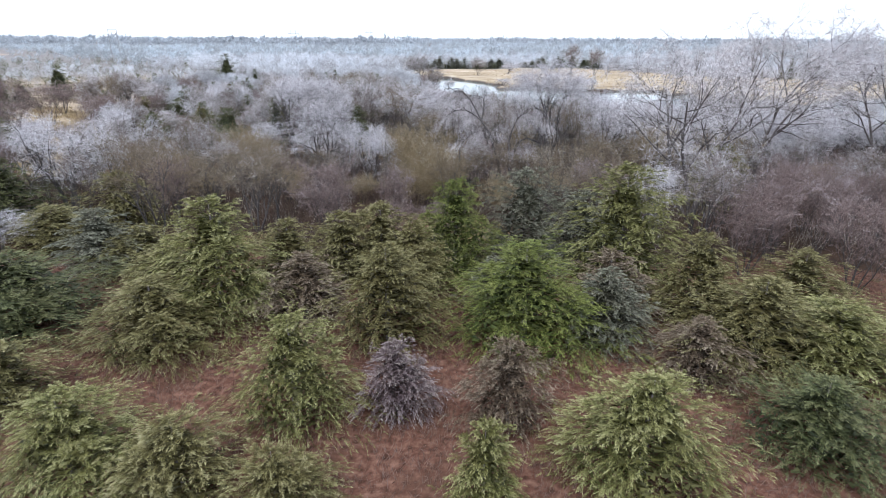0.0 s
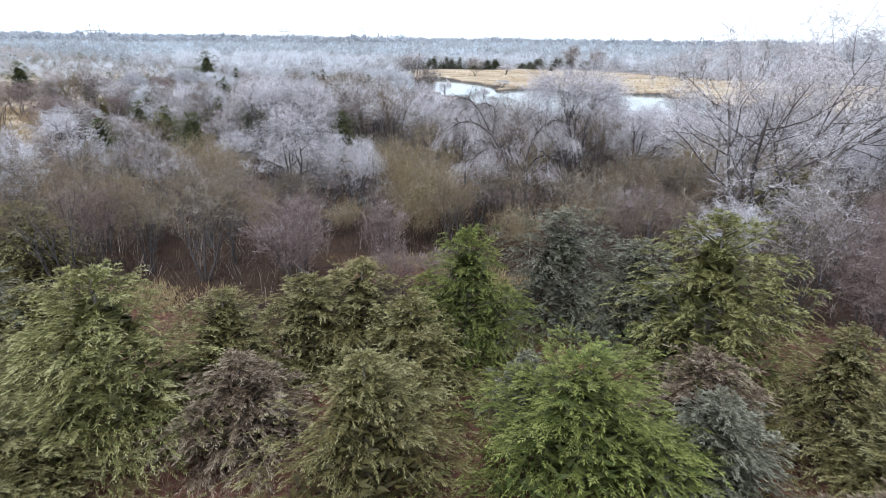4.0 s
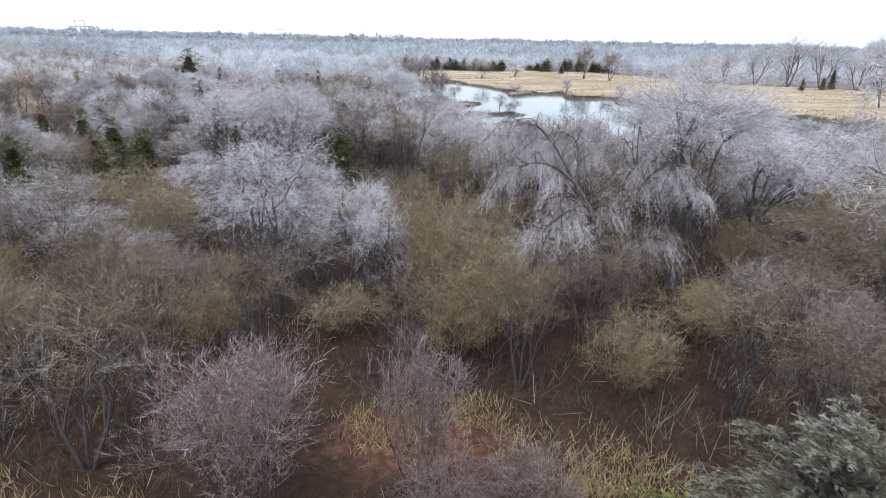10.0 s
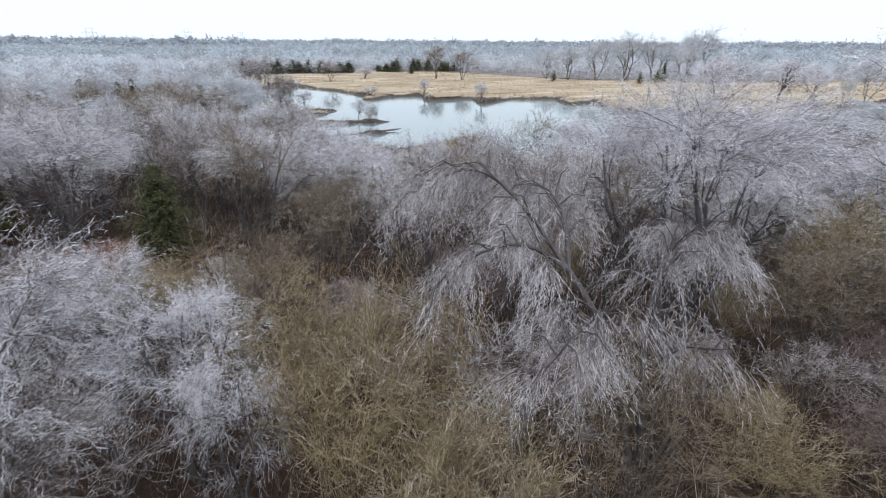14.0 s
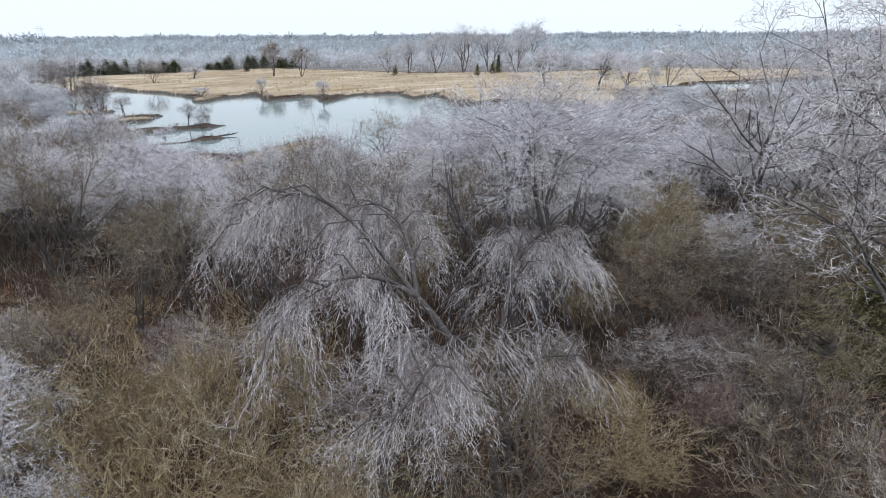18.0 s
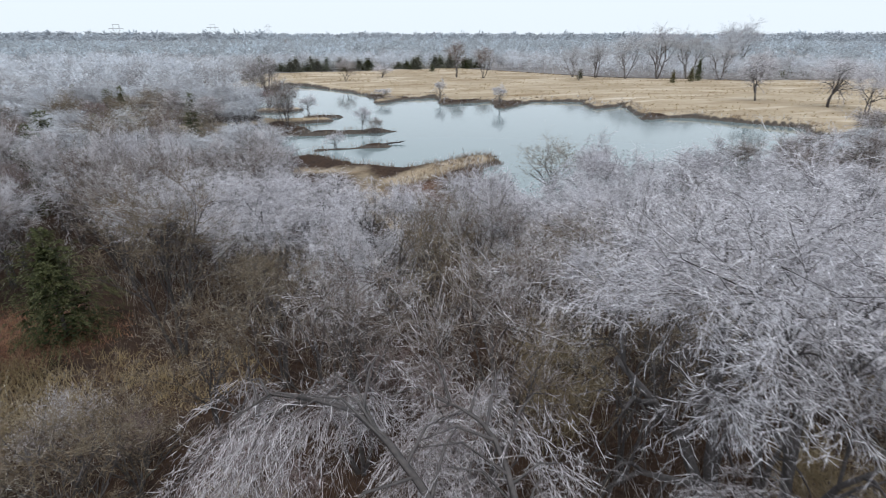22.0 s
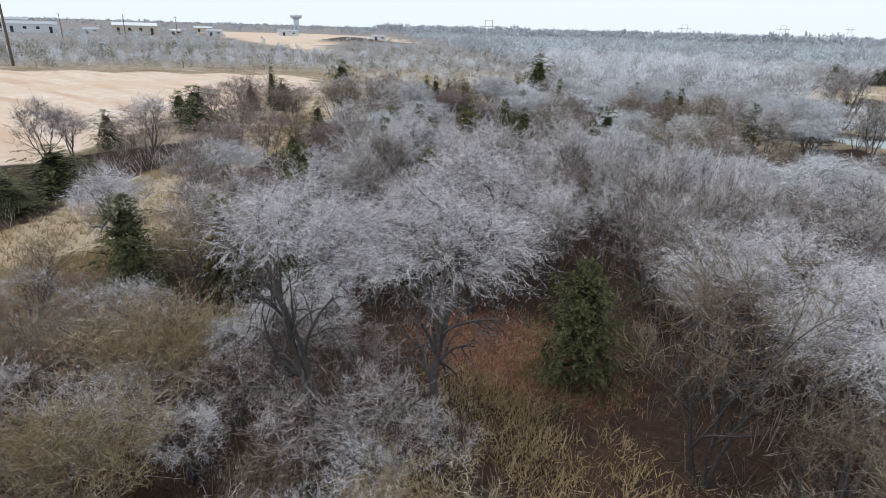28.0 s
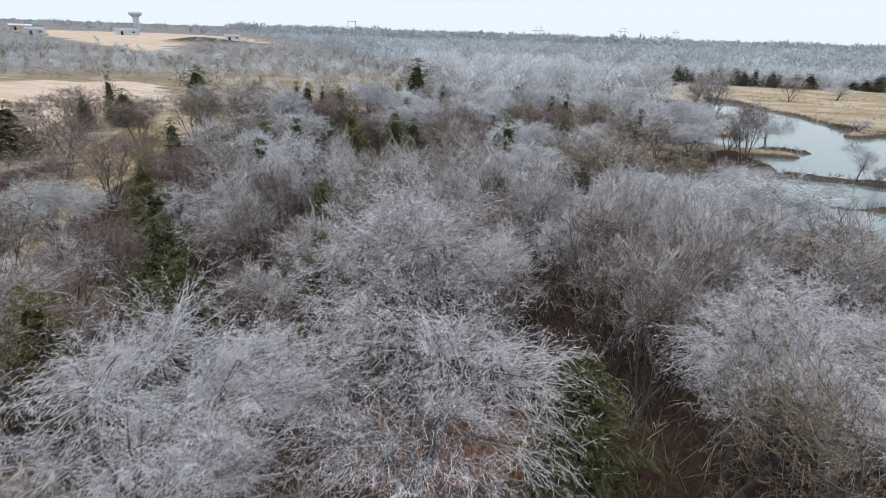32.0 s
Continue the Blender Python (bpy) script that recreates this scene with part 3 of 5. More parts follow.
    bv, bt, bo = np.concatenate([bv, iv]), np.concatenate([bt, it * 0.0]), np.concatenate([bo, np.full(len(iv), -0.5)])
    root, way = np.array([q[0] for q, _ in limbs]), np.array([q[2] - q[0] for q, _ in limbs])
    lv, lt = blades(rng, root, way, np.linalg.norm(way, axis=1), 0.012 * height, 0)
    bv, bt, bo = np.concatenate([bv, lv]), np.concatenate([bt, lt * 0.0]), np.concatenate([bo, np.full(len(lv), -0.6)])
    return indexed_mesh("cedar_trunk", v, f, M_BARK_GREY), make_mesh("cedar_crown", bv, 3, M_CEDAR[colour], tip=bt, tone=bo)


def thing_at(name, trunk, crown, m, label, category, group=""):
    ob = new(name)
    ob.matrix_world = m
    part("trunk", trunk, ob)
    part("crown", crown, ob)
    return tagged(ob, label, category, group)


def spot(x, y, turn=0.0, sx=1.0, sz=1.0, tilt=0.0, z=0.0):
    return pose(x, y, z, tilt, 0, turn) @ Matrix.Diagonal((sx, sx, sz, 1))


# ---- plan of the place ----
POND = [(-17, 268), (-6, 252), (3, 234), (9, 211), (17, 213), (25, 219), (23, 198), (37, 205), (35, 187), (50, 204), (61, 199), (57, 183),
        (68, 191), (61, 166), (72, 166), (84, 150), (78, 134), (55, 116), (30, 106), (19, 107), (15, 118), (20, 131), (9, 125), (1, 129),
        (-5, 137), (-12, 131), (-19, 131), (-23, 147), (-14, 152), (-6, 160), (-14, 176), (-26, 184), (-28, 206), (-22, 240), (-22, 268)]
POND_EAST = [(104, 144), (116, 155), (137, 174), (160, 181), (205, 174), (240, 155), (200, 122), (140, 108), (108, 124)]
FIELD = [(-84, 82), (-104, 108), (-136, 165), (-170, 186), (-204, 152), (-240, 112), (-420, 20), (-300, -60), (-120, 20), (-92, 62)]
MEADOW = [(-42, 262), (-36, 335), (0, 345), (60, 372), (105, 290), (150, 262), (215, 260), (260, 215), (245, 180), (160, 186), (116, 160), (100, 140), (82, 138),
          (72, 160), (60, 178), (45, 200), (20, 212), (6, 226), (-10, 252)]
FAR_FIELD = [(-300, 300), (-437, 410), (-418, 520), (-640, 700), (-860, 690), (-900, 560), (-760, 470)]
TRAIL = [(-50, 68), (-62, 84), (-70, 98), (-95, 128), (-132, 172)]
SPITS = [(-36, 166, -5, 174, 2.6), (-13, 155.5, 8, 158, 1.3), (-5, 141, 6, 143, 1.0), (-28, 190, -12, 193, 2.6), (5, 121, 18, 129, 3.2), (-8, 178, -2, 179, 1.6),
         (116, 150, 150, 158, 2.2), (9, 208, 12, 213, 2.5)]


def inside(x, y, poly):
    """Signed distance to a polygon, positive inside."""
    x, y = np.asarray(x, float), np.asarray(y, float)
    d = np.full(x.shape, 1e12)
    odd = np.zeros(x.shape, bool)
    for (ax, ay), (bx, by) in zip(poly, poly[1:] + poly[:1]):
        ex, ey = bx - ax, by - ay
        t = np.clip(((x - ax) * ex + (y - ay) * ey) / (ex * ex + ey * ey), 0, 1)
        d = np.minimum(d, (x - ax - t * ex) ** 2 + (y - ay - t * ey) ** 2)
        cross = ((ay > y) != (by > y)) & (x < ex * (y - ay) / (ey if ey else 1e-9) + ax)
        odd ^= cross
    d = np.sqrt(d)
    return np.where(odd, d, -d)


def along(x, y, line):
    d = np.full(np.shape(x), 1e12)
    for (ax, ay), (bx, by) in zip(line, line[1:]):
        ex, ey = bx - ax, by - ay
        t = np.clip(((x - ax) * ex + (y - ay) * ey) / (ex * ex + ey * ey), 0, 1)
        d = np.minimum(d, np.hypot(x - ax - t * ex, y - ay - t * ey))
    return d


def wobble(x, y, size, seed=0.0):
    return (np.sin(x / size + 1.7 * np.sin(y / size * 0.8 + seed)) + np.sin(y / size * 1.13 + 1.3 * np.sin(x / size * 0.7 + 2 * seed)) + np.sin((x + y) / size * 1.9 + seed)) / 3


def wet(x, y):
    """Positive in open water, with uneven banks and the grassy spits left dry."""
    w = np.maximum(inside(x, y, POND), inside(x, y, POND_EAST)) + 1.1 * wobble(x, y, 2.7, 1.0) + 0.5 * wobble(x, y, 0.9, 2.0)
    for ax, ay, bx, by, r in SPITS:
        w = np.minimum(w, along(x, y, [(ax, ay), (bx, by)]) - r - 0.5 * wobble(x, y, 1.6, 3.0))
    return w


def rise(x, y):
    """The lie of the land."""
    d = np.hypot(x, y)
    z = 0.12 * wobble(x, y, 9.0) + 0.05 * wobble(x, y, 2.3, 4.0)
    z = z + 6.0 * np.clip((d - 450) / 900, 0, 1) ** 1.2 + 10 * np.clip((d - 1400) / 2500, 0, 1)
    berm = np.exp(-((x + 428 - 0.25 * (y - 460)) / 18) ** 2 - ((y - 460) / 42) ** 4)
    z = z + 8.0 * berm
    meadow = np.clip(inside(x, y, MEADOW) / 12, 0, 1)
    return z + meadow * (0.7 + 0.5 * wobble(x, y, 14.0, 2.0))


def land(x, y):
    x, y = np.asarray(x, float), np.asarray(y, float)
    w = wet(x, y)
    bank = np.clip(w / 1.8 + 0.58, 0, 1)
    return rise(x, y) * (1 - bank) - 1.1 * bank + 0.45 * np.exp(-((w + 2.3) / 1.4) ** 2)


def stretch(lo, hi, step, out_lo, out_hi, growth=1.12):
    mid = list(np.arange(lo, hi + step, step))
    s, v = step, mid[-1]
    while v < out_hi:
        s *= growth
        v += s
        mid.append(v)
    s, v = step, mid[0]
    while v > out_lo:
        s *= growth
        v -= s
        mid.insert(0, v)
    return np.array(mid)


gx = stretch(-75, 130, 0.95, -4200, 4200)
gy = stretch(0, 275, 0.95, -500, 4600)
GX, GY = np.meshgrid(gx, gy)
GZ = land(GX, GY)
ground_v = np.stack([GX.ravel(), GY.ravel(), GZ.ravel()], 1)
nx, ny = len(gx), len(gy)
ix, iy = np.meshgrid(np.arange(nx - 1), np.arange(ny - 1))
q = (iy * nx + ix).ravel()
ground_me = bpy.data.meshes.new("ground")
ground_me.vertices.add(len(ground_v))
ground_me.vertices.foreach_set("co", ground_v.astype(np.float32).ravel())
quads = np.stack([q, q + 1, q + nx + 1, q + nx], 1).astype(np.int32)
ground_me.loops.add(quads.size)
ground_me.loops.foreach_set("vertex_index", quads.ravel())
ground_me.polygons.add(len(quads))
ground_me.polygons.foreach_set("loop_start", np.arange(0, quads.size, 4, dtype=np.int32))
ground_me.polygons.foreach_set("loop_total", np.full(len(quads), 4, dtype=np.int32))
ground_me.polygons.foreach_set("use_smooth", np.ones(len(quads), dtype=bool))
X, Y = ground_v[:, 0], ground_v[:, 1]
W = wet(X, Y)


def glade(x, y):
    """Russet grass: among the junipers, and in the clearing by the lone green one."""
    r = np.clip((41 - y + 4 * wobble(x, y, 6.0)) / 5, 0, 1) * np.clip((60 - np.abs(x + 2)) / 10, 0, 1)
    r = np.maximum(r, np.clip(1.35 - np.hypot((x + 19.5) / 6.5, (y - 84.5) / 4.2), 0, 1))
    r = np.maximum(r, 0.8 * np.clip(1.2 - np.hypot((x + 5) / 6, (y - 47.5) / 3.2), 0, 1))
    r = np.maximum(r, np.clip(1.4 - np.hypot((x + 46) / 13, (y - 70) / 6.5), 0, 1))
    return np.maximum(r, 0.8 * np.clip(1.3 - np.hypot((x - 9) / 6, (y - 112) / 7), 0, 1))


def golden(x, y):
    g = np.clip(inside(x, y, MEADOW) / 2 + 0.5, 0, 1)
    g = np.maximum(g, np.clip((6.0 - along(x, y, TRAIL) + 2.0 * wobble(x, y, 4.0)) / 2, 0, 1))
    g = np.maximum(g, np.clip(1.2 - along(x, y, [(2, 114), (5, 100)]) / 2.6, 0, 1))
    g = np.maximum(g, (0.62 + 0.3 * wobble(x, y, 3.0, 2.0)) * np.clip(1.5 - np.hypot((x + 56) / 12, (y - 82) / 9), 0, 1))
    g = np.maximum(g, 0.52 * np.clip(1.2 - along(x, y, [(-16, 128), (1, 124), (3, 112)]) / 3.6, 0, 1))
    g = np.maximum(g, 0.62 * np.clip(1.5 - along(x, y, [(5, 118), (17.5, 128.5)]) / 2.6, 0, 1))
    for ax, ay, bx, by, r in SPITS[:1] + SPITS[3:4] + SPITS[6:]:
        g = np.maximum(g, np.clip(1.2 - along(x, y, [(ax, ay), (bx, by)]) / (r + 1.4), 0, 1))
    return np.maximum(g, np.clip(1.2 - np.hypot((x + 29) / 13, (y - 161) / 12), 0, 1) * (0.75 + 0.35 * wobble(x, y, 4.0, 4.0)))


def grassy(x, y):
    """Golden grass, and the loose patches of it in the woods."""
    g = golden(x, y)
    patch = 0.42 + 0.35 * wobble(x, y, 1.7, 6.0)
    g = np.maximum(g, patch * np.clip(1.3 - np.hypot((x + 13) / 9, (y - 79.0) / 3.6), 0, 1))
    g = np.maximum(g, patch * np.clip(1.25 - np.hypot((x + 3) / 6, (y - 48) / 3.2), 0, 1))
    g = np.maximum(g, 1.3 * patch * np.clip(1.3 - np.hypot((x - 2.0) / 3.6, (y - 45.6) / 2.4), 0, 1))
    g = np.maximum(g, 1.3 * patch * np.clip(1.3 - np.hypot((x + 17.5) / 4.5, (y - 80.4) / 2.0), 0, 1))
    g = np.maximum(g, patch * np.clip(1.25 - np.hypot((x + 17.5) / 5, (y - 42.8) / 2.6), 0, 1))
    g = np.maximum(g, patch * np.clip(1.4 - np.hypot((x + 46) / 13, (y - 70) / 6.0), 0, 1) )
    return g


far_d = np.hypot(X, Y)
zones = {
    "red": glade(X, Y),
    "gold": golden(X, Y),
    "pale": np.maximum(np.clip(inside(X, Y, FIELD) / 3 + 0.5, 0, 1), np.clip(inside(X, Y, FAR_FIELD) / 20 + 0.5, 0, 1)),
    # greys the ground with distance past 200 m, as painted haze
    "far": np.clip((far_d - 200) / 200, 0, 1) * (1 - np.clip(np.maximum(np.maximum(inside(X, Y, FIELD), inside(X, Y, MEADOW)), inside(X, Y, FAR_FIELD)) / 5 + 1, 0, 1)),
    "mud": np.maximum(np.maximum(np.clip((W + 1.4) / 0.8, 0, 1) * (W > -1.4), 1.2 * np.exp(-((X + 428 - 0.25 * (Y - 460)) / 22) ** 2 - ((Y - 460) / 46) ** 4)), np.clip(1.3 - np.hypot((X - 14) / 6, (Y - 113) / 6), 0, 1)),
}
zones["gold"] = np.maximum(zones["gold"], 0.55 * ((X < -85) & (Y < -0.9 * X + 160) & (far_d < 700)))
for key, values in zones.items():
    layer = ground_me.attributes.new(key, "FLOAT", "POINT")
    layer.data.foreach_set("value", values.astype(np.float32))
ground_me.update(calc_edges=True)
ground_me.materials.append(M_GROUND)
tagged(new("ground", ground_me), "brown winter ground with russet and golden dead grass", "ground", kind="structure")

water_me = indexed_mesh("water", [(-45, 95, -0.38), (270, 95, -0.38), (270, 290, -0.38), (-45, 290, -0.38)], [(0, 1, 2, 3)], M_WATER, False)
tagged(new("water", water_me), "still grey pond water mirroring the pale sky", "water", kind="structure")


# ---- where woods stand ----
def wooded(x, y):
    """How far a place lies inside the woods (metres, positive inside)."""
    s = -np.maximum.reduce([wet(x, y) + 2.0, inside(x, y, FIELD) + 0.5, inside(x, y, MEADOW) + 2, inside(x, y, FAR_FIELD) + 8, 4.6 - along(x, y, TRAIL),
                            4.5 - along(x, y, [(2, 116), (5, 100)])])
    s = np.minimum(s, np.hypot((x - 14) / 1.0, y - 114) - 8)
    s = np.minimum(s, (np.hypot((x + 20) / 8.0, (y - 84) / 7.5) - 1) * 7)
    s = np.minimum(s, (np.hypot((x + 14) / 6.5, (y - 78) / 4.5) - 1) * 5)
    s = np.minimum(s, np.hypot(x + 8.5, y - 78.5) - 3.2)
    s = np.minimum(s, (np.hypot((x + 4) / 7.5, (y - 48.5) / 3.2) - 1) * 4)
    s = np.minimum(s, (np.hypot((x + 17) / 6.0, (y - 42.5) / 2.5) - 1) * 4)
    s = np.minimum(s, (np.hypot((x - 2.2) / 4.2, (y - 45.8) / 2.6) - 1) * 4)
    s = np.minimum(s, (np.hypot((x + 8.0) / 4.6, (y - 48.2) / 3.0) - 1) * 4)
    s = np.minimum(s, (np.hypot((x + 45) / 13.0, (y - 69.5) / 6.0) - 1) * 6)
    return np.minimum(s, y - 41 + 3.0 * wobble(x, y, 6.0))


TAKEN = []


def place(tree_set, name, x, y, h, r, label, category="tree", group="", turn=None, tilt=0.0):
    """Stand a copy of one of the built trees at x, y, scaled to height h and crown radius r."""
    rng = random.Random(int(x * 91 + y * 17))
    trunk, crown, h0, r0 = tree_set[rng.randrange(len(tree_set))]
    m = spot(x, y, rng.uniform(0, 360) if turn is None else turn, r / r0, h / h0, tilt, float(land(x, y)) - 0.05)
    TAKEN.append((x, y, r))
    return thing_at(name, trunk, crown, m, label, category, group)


def bare_set(kind, seeds, height, radius=0.0, **how):
    out = []
    for s in seeds:
        trunk, crown, r = bare_tree(kind, s, height, radius, **how)
        out.append((trunk, crown, height, r))
    return out


def cedar_set(seeds, height, radius, colour, **how):
    return [(*cedar_meshes(s, height, radius, colour, **how), height, radius) for s in seeds]


WHITE = bare_set("white", (11, 12, 13), 9.0, 4.2)
GREY = bare_set("grey", (21, 22, 23), 8.0, 3.2)
BROWN = bare_set("brown", (31, 32), 6.5, 2.3)
OLIVE = bare_set("olive", (41, 42), 5.5, 3.0)
TALL = bare_set("tall", (51, 52), 16.0)
LO_WHITE = bare_set("white", (61, 62), 9.0, 4.2, dense=0.85, spurs=2, twig_scale=1.6, thin=0.03)
LO_GREY = bare_set("grey", (63, 64), 8.0, 3.2, dense=1.3, spurs=2, twig_scale=1.6, thin=0.03)
TAN = bare_set("grey", (24, 25), 8.5, 4.2, dense=1.1, twig=M_TWIG_TAN)
# far twigs and paler bark: haze painted into the meadow trees
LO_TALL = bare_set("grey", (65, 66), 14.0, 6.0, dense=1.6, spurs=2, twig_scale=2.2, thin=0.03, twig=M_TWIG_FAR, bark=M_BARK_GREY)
CEDARS = {c: cedar_set((70 + i, 81 + i), 5.5, 2.6, c, boughs=80, fronds=8, fat=1.3, leaves=6) for i, c in enumerate(M_CEDAR)}
FINE_CEDARS = {c: cedar_set((170 + i, 181 + i), 4.2, 2.4, c, boughs=120, fronds=10, fat=0.85, leaves=17) for i, c in enumerate(M_CEDAR)}
GREAT_CEDARS = {c: cedar_set((192 + i, 203 + i), 6.5, 4.0, c, boughs=180, fronds=12, fat=0.80, leaves=19) for i, c in enumerate(M_CEDAR)}

# ---- junipers standing in the russet grass ----
CEDAR_LABEL = {
    "green": "bright green juniper with ragged drooping boughs",
    "deep": "deep green juniper with rime on its tips",
    "olive": "olive juniper with drooping rimed boughs in dead grass",
    "brown": "bronzed brown juniper, thin and winter-burnt",
    "blue": "grey-blue juniper coated with rime",
    "light": "pale yellow-green juniper with feathery frosted tips",
    "mauve": "grey-mauve winter-burnt juniper with pale rimed tips",
}
FRONT = [(-12.6, 30.0, 7.1, 3.3, "light"), (-7.5, 29.6, 4.2, 2.1, "brown"), (-2.5, 27.6, 5.6, 2.9, "olive"), (0.6, 36.9, 6.8, 2.6, "green"), (5.4, 40.3, 6.8, 3.0, "blue"),
         (11.0, 35.2, 8.4, 3.3, "light"), (4.6, 28.2, 5.5, 3.5, "green"), (-5.3, 20.6, 4.9, 2.6, "light"), (3.5, 20.9, 4.1, 1.6, "brown"), (-14.3, 26.1, 3.9, 2.9, "olive"),
         (-23.2, 28.2, 4.2, 4.2, "deep"), (-23.9, 36.4, 4.3, 2.4, "blue"), (-20.9, 36.6, 3.2, 2.3, "olive")]
MIDDLE = [(-9.6, 33.4, 5.0, 2.7, "olive"), (-4.3, 36.5, 5.2, 2.3, "olive"), (8.8, 28.2, 4.2, 1.8, "blue"), (16.0, 27.0, 4.5, 3.4, "olive"), (19.5, 26.5, 3.6, 3.2, "light"),
          (8.3, 18.3, 4.2, 3.2, "light"), (-12.1, 16.5, 3.7, 2.8, "light"), (-8.0, 16.3, 3.0, 2.2, "olive"), (-4.3, 15.4, 2.7, 1.6, "olive"), (2.5, 16.1, 3.7, 1.3, "light"),
          (15.4, 20.2, 3.2, 3.2, "deep")]
BACK = [(-37.8, 44.7, 6.2, 4.0, "deep"), (-29.8, 39.9, 3.4, 3.4, "olive"), (14.4, 31.0, 5.5, 2.6, "olive"), (24.4, 55.2, 6.2, 2.5, "olive"), (-27.5, 45.0, 5.0, 2.4, "olive"),
        (9.2, 39.5, 5.6, 2.5, "blue"), (9.5, 31, 4.2, 2.2, "brown"), (3.0, 31.8, 3.3, 1.5, "blue"), (-1.8, 34.0, 4.7, 2.1, "olive"), (-6.5, 35.4, 4.9, 2.1, "olive"),
        (-1.3, 21.6, 3.3, 1.6, "mauve"), (-16.5, 31.5, 3.6, 2.0, "olive"), (21, 33, 4.0, 2.6, "olive"), (26, 28, 4.0, 3.0, "olive"), (-18, 20.5, 3.2, 2.4, "olive"), (12.5, 25.0, 3.2, 1.8, "brown")]
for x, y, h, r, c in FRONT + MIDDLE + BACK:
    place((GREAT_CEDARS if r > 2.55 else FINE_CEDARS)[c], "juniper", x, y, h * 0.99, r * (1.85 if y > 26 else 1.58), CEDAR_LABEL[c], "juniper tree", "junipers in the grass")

# ---- the trees that stand out in the woods ----
RIMED = "bare tree with a broad crown thick with white rime"
HEROES = [(-24, 86.5, 11.2, 5.0), (-13.4, 57.2, 10.6, 4.0), (-14.0, 66.8, 7.0, 2.7), (-10.8, 87.0, 9.4, 3.6), (-4.8, 84.5, 9.8, 4.2), (16.5, 69, 9.5, 4.2)]
KEYS_WHITE = [(-34.9, 48.5, 10.0, 4.8), (-9.5, 93, 8.6, 4.2), (-0.8, 80.5, 7.8, 3.0), (-34.7, 97.2, 6.6, 2.8), (-33.6, 38.9, 3.2, 3.4), (1.9, 83.5, 9.3, 3.6), (-46.3, 92.9, 6.6, 2.6), (21, 77, 9.5, 4.5),
              (-3, 97, 7.0, 4.2), (27, 83, 8.0, 4.4), (33, 76, 8.0, 4.2), (37, 90, 7.5, 5)]
HERO = bare_set("white", (14, 15, 16), 9.5, 4.4, dense=2.4, twig_scale=0.8, twig=M_TWIG_HERO)
PAIR = bare_set("white", (18, 19), 11.0, 3.9, dense=2.6, twig_scale=0.64, twig=M_TWIG_HERO, space=(0.74, 0.28, 34, 14, 0.19))
for x, y, h, r in HEROES:
    place(HERO, "rimed_tree", x, y, h, r, RIMED, "tree", "rimed trees")
for x, y, h, r in [(-21.7, 73.5, 11.6, 3.4), (-18.2, 76.6, 11.0, 3.9)]:
    place(PAIR, "rimed_tree", x, y, h, r, RIMED, "tree", "rimed trees")
GREAT = bare_set("white", (17,), 12.5, 6.0, dense=2.4, twig_scale=0.8, space=(0.76, 0.24, 60, 13, 0.15))
place(GREAT, "rimed_tree", 9.6, 63.2, 13.4, 5.6, RIMED, "tree", "rimed trees", turn=0)
for x, y, h, r in KEYS_WHITE:
    place(WHITE, "rimed_tree", x, y, h, r, RIMED, "tree", "rimed trees")
KEYS_GREY = [(-20.0, 71.4, 4.4, 2.2), (-22.6, 75.6, 4.6, 2.4), (-18.6, 73.6, 4.8, 2.2), (-24.6, 71.6, 4.0, 2.2), (-16.6, 74.6, 3.6, 1.9), (-11.6, 57.4, 6.2, 2.5), (1.3, 58.6, 6.2, 3.2), (-26.0, 97.2, 7.6, 4.2), (6.8, 73.2, 8.8, 3.6), (0.0, 71.2, 9.6, 3.2), (3.6, 66.8, 11.2, 2.9), (12, 80, 8.0, 3.8)]
for x, y, h, r in KEYS_GREY:
    place(GREY, "bare_tree", x, y, h, r, "bare grey tree with fine upright twigs", "tree", "bare trees")
for x, y, h, r in [(-15.6, 48.4, 7.4, 2.7), (-18.6, 51.2, 7.6, 2.8), (-12.6, 52.2, 6.4, 2.2), (-20.4, 46.4, 7.2, 2.6), (-5.8, 52.8, 5.6, 2.0), (-9.0, 81.2, 10.6, 3.9), (-5.4, 73.4, 7.4, 3.0), (-3.4, 77.4, 7.8, 3.0), (-7.6, 70.2, 6.2, 2.6), (-21.7, 118.4, 10.0, 8.2), (5.6, 58.4, 6.0, 3.0), (-22.6, 41.5, 8.7, 3.3), (-16.2, 45.1, 7.4, 3.4), (-9, 68, 6.5, 3.4), (5.0, 89, 6.0, 3.0), (8, 94, 5.5, 2.8), (-36.5, 76.5, 6.5, 3.0), (18.2, 102.4, 7.8, 3.6), (1.5, 91, 5.5, 2.6), (-0.8, 51.5, 6.5, 2.2), (8, 50, 8.0, 3.0), (12, 53, 8.5, 3.0), (3, 55.5, 6.5, 3.0), (4.0, 76.5, 8.4, 3.4), (10.0, 77.0, 8.6, 3.4)]:
    place(TAN, "bare_tree", x, y, h, r, "bare tan-twigged tree with upright limbs", "tree", "bare trees")
for x, y, h, r in [(-9.3, 42.2, 7.2, 2.6), (-4.5, 44.5, 6.4, 1.7), (-60.5, 92, 7, 4.2), (-78, 104, 7.5, 5), (-74, 90, 6.5, 4.2), (-57, 79, 4, 2.4), (-87, 120, 7, 4.5), (-98, 118, 8, 5), (20, 38, 6.5, 3.2), (26, 36, 6.5, 3.4), (24, 43, 7, 3)]:
    place(BROWN, "bare_tree", x, y, h, r, "purple-brown bare tree of many upright stems", "tree", "bare trees")
